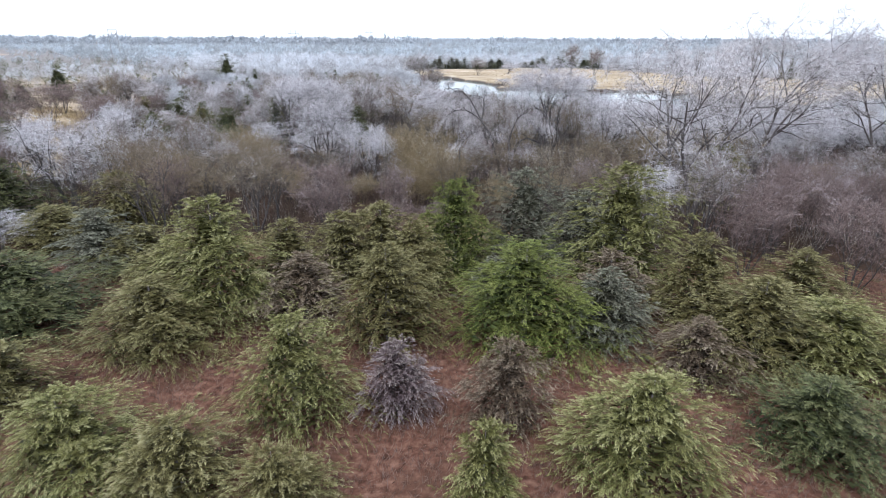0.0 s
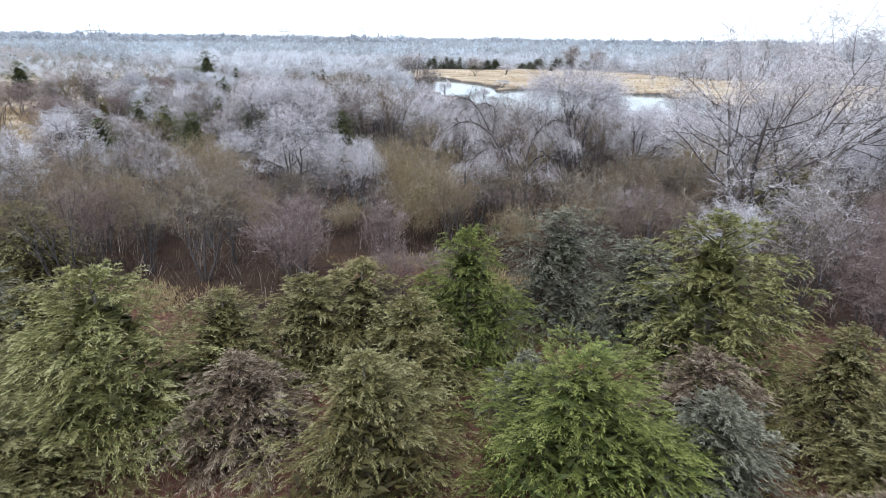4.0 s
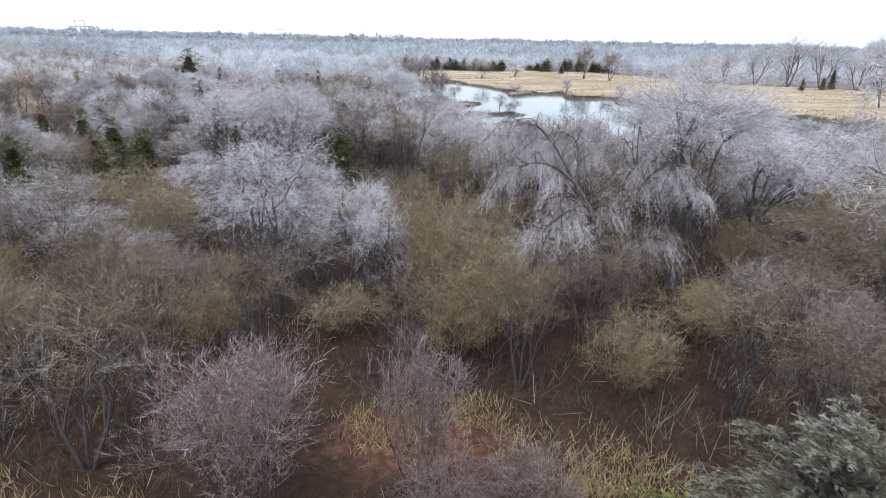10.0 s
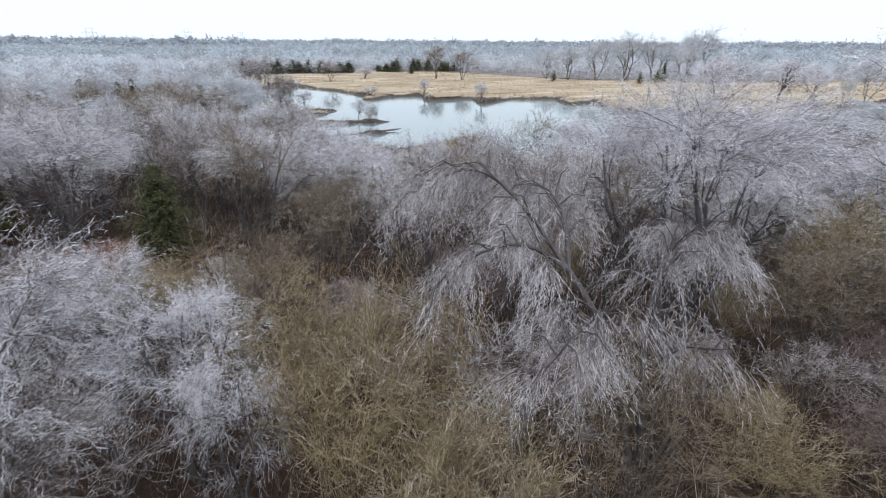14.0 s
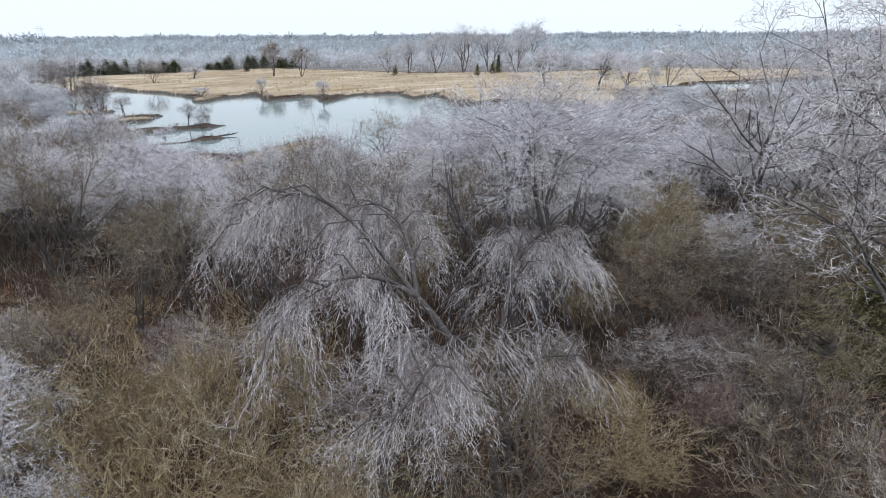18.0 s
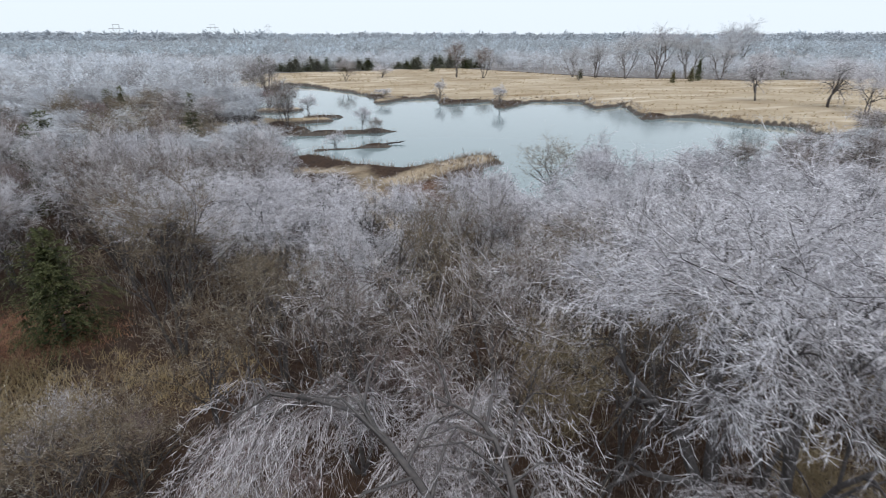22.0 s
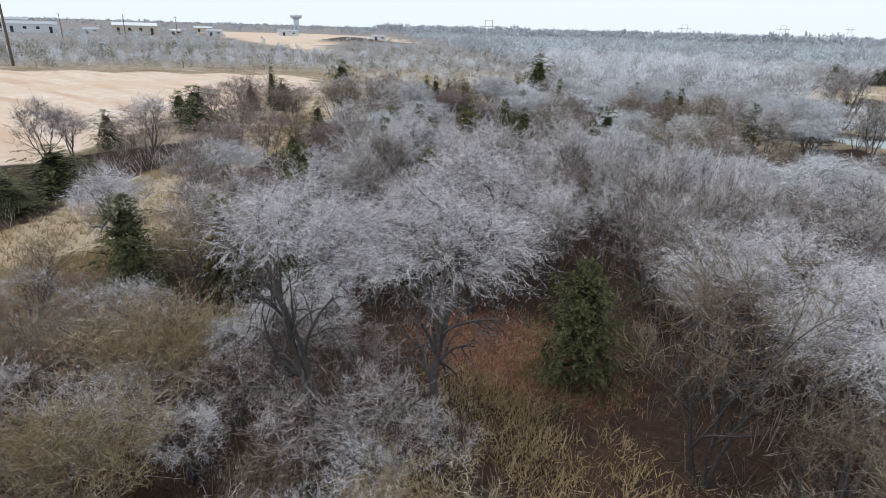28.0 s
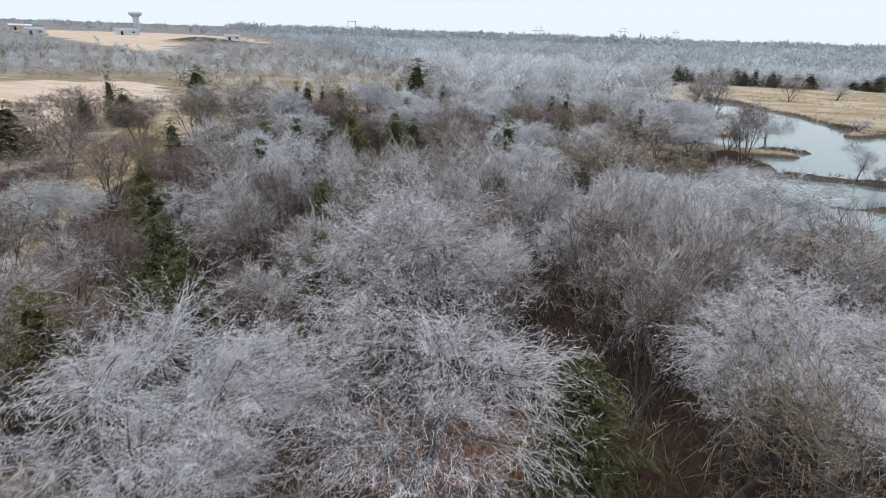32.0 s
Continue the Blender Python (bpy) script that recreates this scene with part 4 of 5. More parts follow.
for x, y, h, r in [(-2.4, 61.5, 7.2, 3.3), (-4.4, 57.4, 7.0, 3.2), (-6.4, 62.0, 6.8, 3.0), (-1.4, 56.2, 5.8, 2.6), (-3.8, 53.4, 4.4, 2.4), (-14, 71, 4.5, 3.2), (22, 68, 7, 4.0), (27, 62, 7, 4.0), (-28, 70, 5.5, 3.5), (-24, 66, 5, 3.2), (-2, 54, 6, 3)]:
    place(OLIVE, "thicket_shrub", x, y, h, r, "olive-brown many-stemmed shrub, bare for winter", "shrub", "thicket shrubs")
for k in range(26):
    x, y = -46 + 23 * ((k * 0.618) % 1), 60.5 + 11.5 * ((k * 0.382 + 0.13 * (k % 5)) % 1)
    place(TAN if k % 3 else GREY, "thicket_shrub", x, y, 2.6 + 1.9 * ((k * 0.77) % 1), 1.7 + 0.9 * ((k * 0.31) % 1), "bare tan shrub among dead grass", "shrub", "shrubs on the grassy slope")
place(TALL, "tall_tree", 21.2, 52.6, 17.0, 10.5, "tall bare tree with wide open limbs above the woods", "tree", turn=20)
place(TALL, "tall_tree", 33, 67, 19.0, 9.5, "tall bare tree with wide open limbs above the woods", "tree", turn=140)
place(TALL, "tall_tree", 45, 66, 19.0, 9.0, "tall bare tree with wide open limbs above the woods", "tree", turn=250)

# the leaning tree that arches over, its limbs hung with rimed strands
def smooth(points, count):
    """A soft curve through a few points."""
    p = np.array(points, float)
    t = np.linspace(0, len(p) - 1, count)
    fine = np.stack([np.interp(t, np.arange(len(p)), p[:, k]) for k in range(3)], 1)
    for _ in range(3):
        fine[1:-1] = 0.25 * fine[:-2] + 0.5 * fine[1:-1] + 0.25 * fine[2:]
    return fine


def weeping_tree(seed, foot, trunk_line, limbs, arms=16, strands=18, reach=1.7, drop=2.2):
    rng = np.random.default_rng(seed)
    foot = np.array(foot, float)
    stem = smooth(trunk_line, 9) - foot
    wood = [(stem, np.linspace(0.15, 0.085, len(stem)))]
    roots, ways = [], []
    for line in limbs:
        limb = smooth(line, 11) - foot
        wood.append((limb, np.linspace(0.085, 0.02, len(limb))))
        count = max(4, int(arms * np.linalg.norm(np.diff(limb, axis=0), axis=1).sum() / 4.8))
        for k in range(count):
            f = 0.12 + 0.88 * (k + rng.uniform(0, 1)) / count
            i = min(int(f * 10), 9)
            q = limb[i] + (limb[i + 1] - limb[i]) * (f * 10 - i)
            axis = unit(limb[i + 1] - limb[i])
            side = unit(np.cross(axis, [0, 0, 1.0])) * (1 if k % 2 else -1)
            way = unit(side * rng.uniform(0.5, 1.0) + axis * 0.5 + 0.35 * rng.normal(size=3) + np.array([0, 0, 0.35]))
            ln = reach * rng.uniform(0.5, 1.2) * (1.1 - 0.35 * f)
            arm = np.array([q, q + way * ln * 0.5 + np.array([0, 0, 0.10 * ln]), q + way * ln - np.array([0, 0, 0.22 * ln])])
            wood.append((arm, np.array([0.032, 0.02, 0.008])))
            for _ in range(strands):
                g = rng.uniform(0.1, 1.0)
                p = arm[0] * (1 - g) ** 2 + arm[1] * 2 * g * (1 - g) + arm[2] * g * g
                out = unit(way * np.array([1, 1, 0]) + 0.7 * rng.normal(size=3) * np.array([1, 1, 0.2]))
                fall = drop * rng.uniform(0.35, 1.25)
                roots.append(p)
                ways.append(out * fall * rng.uniform(0.35, 0.75) - np.array([0, 0, fall * rng.uniform(0.45, 1.0)]))
    v, f = tubes(wood, lambda r: 7 if r > 0.09 else (5 if r > 0.03 else 3))
    trunk = indexed_mesh("weeping_trunk", v, f, M_BARK_DARK)
    bv, bt, bo = feathers(rng, np.array(roots), np.array(ways), 0.16, 0.0145, 11, 0.34, -0.25, 2)
    crown = make_mesh("weeping_crown", bv, 3, M_TWIG_WEEP, tip=bt, tone=bo)
    return thing_at("leaning_tree", trunk, crown, pose(*foot), "leaning bare tree arching over, its drooping twigs thick with rime", "tree")


weeping_tree(5, (4.6, 57.6, 0.0), [(4.6, 57.6, -0.2), (4.0, 57.8, 3.2), (3.2, 58.1, 6.1), (2.1, 58.5, 7.6)],
             [[(2.1, 58.5, 7.6), (1.1, 59.8, 9.4), (0.1, 60.9, 10.4), (-0.9, 61.6, 10.2), (-1.9, 61.9, 9.2)],
              [(2.1, 58.5, 7.6), (0.8, 58.3, 8.7), (-0.6, 58.2, 8.7), (-1.9, 58.6, 7.5)],
              [(2.1, 58.5, 7.6), (2.4, 59.6, 9.0), (2.2, 60.9, 9.8), (1.6, 62.2, 9.3)],
              [(3.2, 58.1, 6.1), (2.6, 57.0, 7.0), (1.4, 56.2, 6.9), (0.3, 55.9, 5.8)]])
weeping_tree(6, (5.4, 58.4, 0.0), [(5.4, 58.4, -0.2), (5.0, 58.3, 3.0), (4.9, 58.5, 5.6)],
             [[(4.9, 58.5, 5.6), (5.3, 58.8, 7.6), (6.3, 59.2, 8.5), (7.5, 59.7, 8.1), (8.5, 60.0, 6.9)],
              [(5.0, 58.3, 4.2), (5.8, 57.6, 5.2), (6.6, 57.3, 5.1)]])
TAKEN.extend([(3, 59.5, 3.2), (0.5, 59.5, 3.0), (6.5, 58.8, 2.6)])
place(GREAT_CEDARS["deep"], "juniper", -15.9, 84.4, 6.4, 3.9, "lone deep green juniper in a russet clearing", "juniper tree")
place(GREAT_CEDARS["deep"], "juniper", -41.2, 74.8, 6.2, 3.8, CEDAR_LABEL["deep"], "juniper tree")
WOOD_CEDARS = [(-33.5, 81.5, 5.2, 1.7, "deep"), (-29.0, 91.0, 5.4, 1.5, "olive"), (-37.5, 98, 5.5, 1.7, "deep"), (-52, 104, 5.5, 2.0, "deep"), (-55, 97, 5.0, 1.8, "olive"), (-46.3, 91.4, 5.4, 2.1, "deep"), (-48.4, 117, 6.0, 1.9, "olive"), (-44.2, 121, 4.5, 1.8, "deep"), (-76.5, 180, 9.5, 4.1, "deep"), (-92.4, 106.3, 5.8, 4.0, "deep"),
               (-103.4, 129.7, 5.2, 3.5, "deep"), (-108.5, 149.2, 7.5, 4.0, "deep"), (-67.9, 79.2, 4.0, 3.8, "deep"), (-64.7, 73.8, 3.2, 3.2, "deep"), (-40.2, 87.0, 5.4, 2.3, "deep"),
               (-28.6, 86.4, 6.6, 1.5, "deep"), (-35.5, 84.0, 5.0, 2.0, "deep"), (-99.7, 107.3, 4.6, 2.4, "deep"), (-36, 78, 5.5, 2.0, "olive"), (-62, 118, 5, 2.2, "deep"), (-58, 130, 5.5, 2.2, "deep")]
for x, y, h, r, c in WOOD_CEDARS:
    place(CEDARS[c], "juniper", x, y, h * 1.2, r * 1.65, CEDAR_LABEL[c], "juniper tree", "junipers in the woods")

# ---- the rest of the near woods ----
def near_zone(x, y):
    return (x > -48) & (x < 52) & (y < 106) & (np.abs(x) < 18 + 0.75 * y)


rng_fill = np.random.default_rng(7)
tries = np.stack([rng_fill.uniform(-48, 52, 5000), rng_fill.uniform(40, 106, 5000)], 1)
ok = (wooded(tries[:, 0], tries[:, 1]) > 0.5) & near_zone(tries[:, 0], tries[:, 1])
for x, y in tries[ok]:
    x, y = float(x), float(y)
    r = float(rng_fill.uniform(1.7, 3.3))
    if any((x - a) ** 2 + (y - b) ** 2 < (0.56 * (r + c)) ** 2 for a, b, c in TAKEN):
        continue
    t = float(wobble(np.array(x), np.array(y), 11.0, 5.0)) + float(rng_fill.uniform(-0.5, 0.5)) + (0.35 if x > -6 and y > 72 else 0)
    h = float(rng_fill.uniform(5.0, 7.8)) + (1.0 if y < 58 else 0)
    if x < -4 and y > 90:
        h += 2.0
    elif x > 15 and y > 68:
        h += 0.2
    elif 60 < y < 86 and x > 4:
        h, r = h * 0.6 + 5.2, r * 1.15
    elif y > 86 and -3 < x < 15:
        h *= 0.85 if y < 95 else 0.6
    if -3 < x < 8.5 and 62 < y < 67.5:
        h, t = h * 0.5, t - 0.9
    elif 2.5 < x < 15 and 68 < y < 79:
        h += 0.9
    if x > 0 and 56 < y < 66:
        h, t = h * 0.62, t - 0.35
    if -34 < x < 4 and 64 < y < 75:
        h, r, t = h * 0.62, r * 0.8, t - 0.5
    if y > 64:
        t += 0.25
    if x < -2 and 74 < y < 104:
        t += 0.2
    if y < 57:
        t -= 0.12
        if -14 < x < 14:
            if rng_fill.uniform() < 0.28:
                continue
            t -= 0.45
        if -30 < x < 14:
            t = min(t, -0.06)
        if -13 < x < 8:
            h *= 0.7
    if -24 < x < -8 and 48 < y < 60:
        h *= 0.75
    if -9 < x < 2 and 68 < y < 84:
        h, t = h * 0.9, t - 0.6
    if 0 < x < 16 and 64 < y < 84:
        t -= 0.45
    if -42 < x < -26 and 74 < y < 94:
        h, t = h * 0.75, t - 0.75
    if x < -33 and y < 100:
        if rng_fill.uniform() < (0.8 if x < -40 else 0.45):
            continue
        t -= 0.45
    fine = -32 < x < 36 and y < 82
    if t > 0.22:
        place(WHITE if fine else LO_WHITE, "rimed_tree", x, y, h, r * 1.1, RIMED, "tree", "rimed trees")
    elif fine and -0.30 < t < -0.02:
        place(TAN, "bare_tree", x, y, h, r * 1.1, "bare tan-twigged tree with upright limbs", "tree", "bare trees")
    elif t > -0.42:
        place(GREY if fine else LO_GREY, "bare_tree", x, y, h, r, "bare grey tree with fine upright twigs", "tree", "bare trees")
    elif t > -0.75 and 50 < y < 76 and x > -32:
        place(OLIVE, "thicket_shrub", x, y, h * 0.68, r, "olive-brown many-stemmed shrub, bare for winter", "shrub", "thicket shrubs")
    else:
        place(BROWN, "bare_tree", x, y, h * 0.85, r * 0.8, "purple-brown bare tree of many upright stems", "tree", "bare trees")


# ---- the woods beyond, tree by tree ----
# rimed crowns in the far twig colour, with haze painted in
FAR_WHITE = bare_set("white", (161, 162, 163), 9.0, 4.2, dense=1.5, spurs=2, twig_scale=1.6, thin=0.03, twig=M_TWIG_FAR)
FAR_TAN = bare_set("grey", (164, 165), 8.5, 4.0, dense=0.95, spurs=2, twig_scale=1.7, thin=0.03, twig=M_TWIG_TAN)
rng_edge = np.random.default_rng(17)
d_edge, a_edge = np.sqrt(rng_edge.uniform(20 ** 2, 138 ** 2, 9000)), np.radians(rng_edge.uniform(-78, 86, 9000))
ex, ey = -6 - d_edge * np.sin(a_edge), 55 + d_edge * np.cos(a_edge)
ok = (wooded(ex, ey) > 0.8) & ~near_zone(ex, ey) & ~((ex > -9) & (ex < 23) & (ey > 104) & (ey < 142))
STOOD = list(TAKEN)
for x, y in zip(ex[ok], ey[ok]):
    x, y = float(x), float(y)
    r = float(rng_edge.uniform(2.6, 4.6))
    open_ground = x < -60 and (along(np.array(x), np.array(y), TRAIL) < 20 or inside(np.array(x), np.array(y), FIELD) > -14)
    if -82 < x < -42 and y < 104 and rng_edge.uniform() < 0.82:
        continue
    if open_ground and rng_edge.uniform() < 0.90:
        continue
    if any((x - a) ** 2 + (y - b) ** 2 < (0.60 * (r + c)) ** 2 for a, b, c in STOOD):
        continue
    if any(math.hypot(x - 0.97 * a, y - b + 1.5) < 1.3 * c + 2.2 for a, b, _, c, _ in WOOD_CEDARS):
        continue
    way = math.degrees(math.atan2(2 - x, y - 1))
    if 38.0 < way < 43.5 and y < 84 and x < -36:
        continue
    STOOD.append((x, y, r))
    t = float(wobble(np.array(x), np.array(y), 15.0, 2.0)) + float(rng_edge.uniform(-0.75, 0.75))
    h = float(rng_edge.uniform(5.6, 9.0)) * (0.66 if x > 38 else 1.0)
    if x < -95:
        h, r = h * 0.65, r * 0.8
    if x < -30:
        t -= 0.2
    if x < -28 and rng_edge.uniform() < 0.17:
        place(CEDARS["deep"], "juniper", x, y, float(rng_edge.uniform(5.0, 8.0)), float(rng_edge.uniform(2.4, 3.8)), CEDAR_LABEL["deep"], "juniper tree", "junipers in the woods")
        continue
    if t > -0.08 and not open_ground:
        place(FAR_WHITE, "rimed_tree", x, y, h, r * 1.1, RIMED, "tree", "rimed trees in the far woods")
    elif t > -0.45:
        place(LO_GREY, "bare_tree", x, y, h, r, "bare grey tree with fine upright twigs", "tree", "bare trees in the far woods")
    elif t > -0.60:
        place(FAR_TAN, "bare_tree", x, y, h, r, "bare tan-twigged tree with upright limbs", "tree", "bare trees in the far woods")
    elif t > -0.80:
        place(BROWN, "bare_tree", x, y, h * 0.9, r * 0.9, "purple-brown bare tree of many upright stems", "tree", "bare trees in the far woods")
    else:
        place(CEDARS["deep"], "juniper", x, y, h * 0.8, r * 0.8, CEDAR_LABEL["deep"], "juniper tree", "junipers in the woods")


# ---- woods that nobody could count ----
def scatter(rng, n, near, far, ax0=-78, ax1=84):
    """Places in a fan ahead of the flight, evenly thick over the ground."""
    d = np.sqrt(rng.uniform(near ** 2, far ** 2, n))
    a = np.radians(rng.uniform(ax0, ax1, n))
    return -6 - d * np.sin(a), 55 + d * np.cos(a)


def crown_cloud(rng, x, y, h, r, per, length, width, kind="round"):
    """Rough distant trees: slivers that spring out of each crown, with a stem."""
    n = len(x)
    idx = np.repeat(np.arange(n), per)
    m = len(idx)
    u = rng.normal(size=(m, 3))
    u = unit(u)
    rad = rng.uniform(0.25, 1.0, m) ** 0.5
    z0 = land(x, y)
    if kind == "cone":
        f = rng.uniform(0, 1, m) ** 1.4
        a = rng.uniform(0, 6.283, m)
        rr = r[idx] * (1 - f) ** 0.8 * rng.uniform(0.5, 1.0, m)
        p = np.stack([x[idx] + rr * np.cos(a), y[idx] + rr * np.sin(a), z0[idx] + h[idx] * f * 0.95], 1)
        d = np.stack([np.cos(a) * 0.6, np.sin(a) * 0.6, rng.uniform(-0.1, 0.9, m)], 1) + 0.3 * rng.normal(size=(m, 3))
    else:
        # each crown is a few lobes, and twigs spring out of each lobe
        lobes = unit(rng.normal(size=(n, 6, 3)) + np.array([0, 0, 0.35])) * rng.uniform(0.35, 0.68, (n, 6, 1))
        lobes[:, 0] *= 0.2
        pick = lobes[idx, rng.integers(0, 6, m)]
        c = np.stack([x[idx], y[idx], z0[idx] + h[idx] * 0.50], 1)
        p = c + (pick + 0.38 * u * rad[:, None]) * np.stack([r[idx], r[idx], h[idx] * 0.50], 1)
        d = 0.7 * u + unit(pick) * 0.5 + np.array([0, 0, 0.35]) + 0.3 * rng.normal(size=(m, 3))
        # tone rises outward and upward: lit tops and darker undersides painted in
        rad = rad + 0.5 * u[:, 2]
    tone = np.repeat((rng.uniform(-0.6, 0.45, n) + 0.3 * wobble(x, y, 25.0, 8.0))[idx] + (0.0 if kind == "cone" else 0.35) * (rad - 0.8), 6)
    ln = length * h[idx] / 8 * rng.uniform(0.6, 1.4, m)
    bv, bt = blades(rng, p, d, ln, width * h[idx] / 8 * rng.uniform(0.7, 1.3, m), 1, 0.8, 0.7)
    base = np.stack([x, y, z0 - 0.1], 1)
    sv, st = blades(rng, base, np.array([0, 0, 1.0]) + 0.12 * rng.normal(size=(n, 3)), h * 0.7, 0.03 * h, 1, 0.4, 0.8)
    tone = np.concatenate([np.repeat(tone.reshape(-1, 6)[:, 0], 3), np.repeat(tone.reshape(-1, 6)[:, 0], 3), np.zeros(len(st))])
    return np.concatenate([bv, sv]), np.concatenate([bt, st * 0.0]), tone


def far_woods(name, seed, n, near, far, per, length, width, mat, label, hs=(6, 10), kind="round", rule=None, spread=0.36):
    rng = np.random.default_rng(seed)
    x, y = scatter(rng, n, near, far)
    keep = wooded(x, y) > 3
    if rule is not None:
        keep &= rule(x, y, rng)
    for cx, cy, ch, cr, _ in WOOD_CEDARS:
        keep &= np.hypot(x - 0.97 * cx, y - cy + 1.5) > 1.3 * cr + 2.5
    x, y = x[keep], y[keep]
    h = rng.uniform(*hs, len(x)) * (1 + 0.18 * wobble(x, y, 60.0, 1.0) + (0.30 * wobble(x, y, 170.0, 3.0) if near > 300 else 0))
    h = h * np.where(lowland(x, y) & (kind != "cone"), 0.55, 1.0)
    r = h * spread * rng.uniform(0.8, 1.3, len(x))
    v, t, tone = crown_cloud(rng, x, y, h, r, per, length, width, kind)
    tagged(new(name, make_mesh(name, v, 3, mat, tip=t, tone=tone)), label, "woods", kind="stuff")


def beyond_near(x, y, rng):
    return ~near_zone(x, y)


def lowland(x, y):
    """The low scrub round the pale fields, and the open edge of the town."""
    return ((x < -95) & (y < 0.9 * -x + 160)) | ((x < -430) & (x > -1000) & (y > 150) & (y < 640))


def scrub(x, y, rng):
    return beyond_near(x, y, rng) & (~lowland(x, y) | (rng.uniform(0, 1, len(x)) < 0.28))


# besides frost, the twig colours of these woods carry painted haze
far_woods("woodland", 101, 4300, 135, 340, 190, 0.75, 0.14, M_TWIG_FAR, "bare rimed woods, pale grey with frost and painted haze", rule=scrub, spread=0.48)
far_woods("distant_woodland", 102, 8000, 340, 1000, 60, 1.1, 0.42, M_TWIG_DISTANT, "distant bare woods grey with frost and painted haze", (7, 12), rule=scrub, spread=0.55)
far_woods("horizon_woodland", 103, 8000, 1000, 2900, 42, 2.0, 1.1, M_TWIG_HORIZON, "woods along the horizon, coloured grey for winter haze", (10, 19), rule=scrub, spread=0.62)


def cedar_groves(x, y, rng):
    return beyond_near(x, y, rng) & (wobble(x, y, 34.0, 7.0) > 0.28)


far_woods("juniper_groves", 104, 900, 80, 420, 70, 0.9, 0.16, M_CEDAR["deep"], "dark green junipers scattered through the woods", (3.5, 6.5), "cone", cedar_groves, 0.42)
def scrub_cedars(x, y, rng):
    return (x < -95) & (y < 0.9 * -x + 190) & beyond_near(x, y, rng)


far_woods("scrub_junipers", 107, 2600, 90, 480, 60, 0.85, 0.2, M_CEDAR["deep"], "dark green junipers scattered over the scrubland", (2.5, 5.5), "cone", scrub_cedars, 0.5)
far_woods("distant_junipers", 105, 900, 420, 1300, 20, 1.4, 0.4, M_CEDAR["deep"], "dark green junipers far off among bare woods", (4, 7), "cone", cedar_groves, 0.42)

# ---- round the pond and the meadow ----
for x, y, h, r, kind in [(-17.6, 191.8, 12.0, 3.6, "g"), (-20.4, 192.4, 11.0, 3.2, "g"), (-7.9, 177.8, 4.8, 2.4, "w"), (44, 289, 14.5, 5, "g"), (54, 284, 12.6, 4.5, "g"),
                         (0, 270, 8.0, 4.2, "g"), (14.4, 291, 5.0, 5.0, "w"), (25, 211, 5.2, 2.0, "w"), (36.6, 192, 5.3, 2.2, "w"), (9.5, 210, 2.8, 3.0, "w"), (2.5, 157, 4.6, 1.9, "w"),
                         (4.8, 155, 4.0, 1.5, "g"), (-12, 173, 3.5, 2.2, "w"), (-2, 142, 3.0, 2.0, "w")]:
    place(LO_WHITE if kind == "w" else LO_GREY, "pondside_tree", x, y, h, r, "bare rimed tree on the grassy bank of the pond", "tree", "trees by the pond")
for x, y, h, r, kind in [(101.7, 187, 12, 5.6, "w"), (106, 168.6, 11.5, 7.5, "w"), (104.8, 157, 11, 4.5, "w"), (139, 175, 13, 5.2, "g"), (121, 164, 7, 2.4, "g"), (118, 266, 19.5, 10, "g"),
                         (108, 272, 17.5, 8, "g"), (128, 262, 18, 8, "g"), (100, 282, 15, 7, "g"), (189, 318, 24, 13, "g"), (178, 312, 20, 10, "g"), (92, 286, 13, 6, "g"), (138, 256, 15, 7, "g"),
                         (87, 267, 6.5, 3, "g"), (150, 250, 12, 6, "w")]:
    place(LO_WHITE if kind == "w" else LO_TALL, "meadow_tree", x, y, h, r, "tall bare tree at the edge of the golden meadow", "tree", "trees by the meadow")
for x, y, h, r, c in [(126.5, 252, 8.5, 2.6, "deep"), (90, 273, 4.6, 2.0, "deep"), (39.8, 328, 3.3, 2.5, "deep"), (120, 246, 5.0, 2.4, "olive"), (112, 244, 4.5, 2.0, "olive")]:
    place(CEDARS[c], "juniper", x, y, h, r, "dark green juniper at the edge of the golden meadow", "juniper tree", "junipers by the meadow")
rng_row = np.random.default_rng(33)
for k in range(34):
    x, y = -40 + 3.4 * k + rng_row.uniform(-1, 1), 352 + 0.35 * k + rng_row.uniform(-6, 6) + (8 if k > 22 else 0)
    if 16 <= k <= 19 or k in (24, 25, 29):
        continue
    # two in three take the grey-blue needles, as painted distance haze
    place(CEDARS["blue" if k % 3 else "deep"], "juniper", x, y, float(rng_row.uniform(4.0, 7.5)), float(rng_row.uniform(5.0, 8.0)), "juniper in the row behind the meadow, mostly greyed for haze", "juniper tree", "junipers behind the meadow")


# ---- grass and undergrowth ----
def tufts(name, seed, n, x0, x1, y0, y1, rule, height, width, mat, label, bend=0.35, per=5):
    """Tufts of blades on the land wherever the rule allows."""
    rng = np.random.default_rng(seed)
    x, y = rng.uniform(x0, x1, n), rng.uniform(y0, y1, n)
    keep = rule(x, y) > rng.uniform(0.2, 0.8, n)
    x, y = np.repeat(x[keep], per) + rng.normal(size=keep.sum() * per) * 0.16, np.repeat(y[keep], per) + rng.normal(size=keep.sum() * per) * 0.16
    p = np.stack([x, y, land(x, y) - 0.03], 1)
    d = np.array([0.12, -0.05, 1.0]) + bend * rng.normal(size=(len(p), 3))
    v, t = blades(rng, p, d, height * rng.uniform(0.5, 1.4, len(p)), width, 0)
    tagged(new(name, make_mesh(name, v, 3, mat, tip=t)), label, "grass", kind="stuff")


def russet_rule(x, y):
    return glade(x, y) * (golden(x, y) < 0.4) * (wet(x, y) < -0.5)


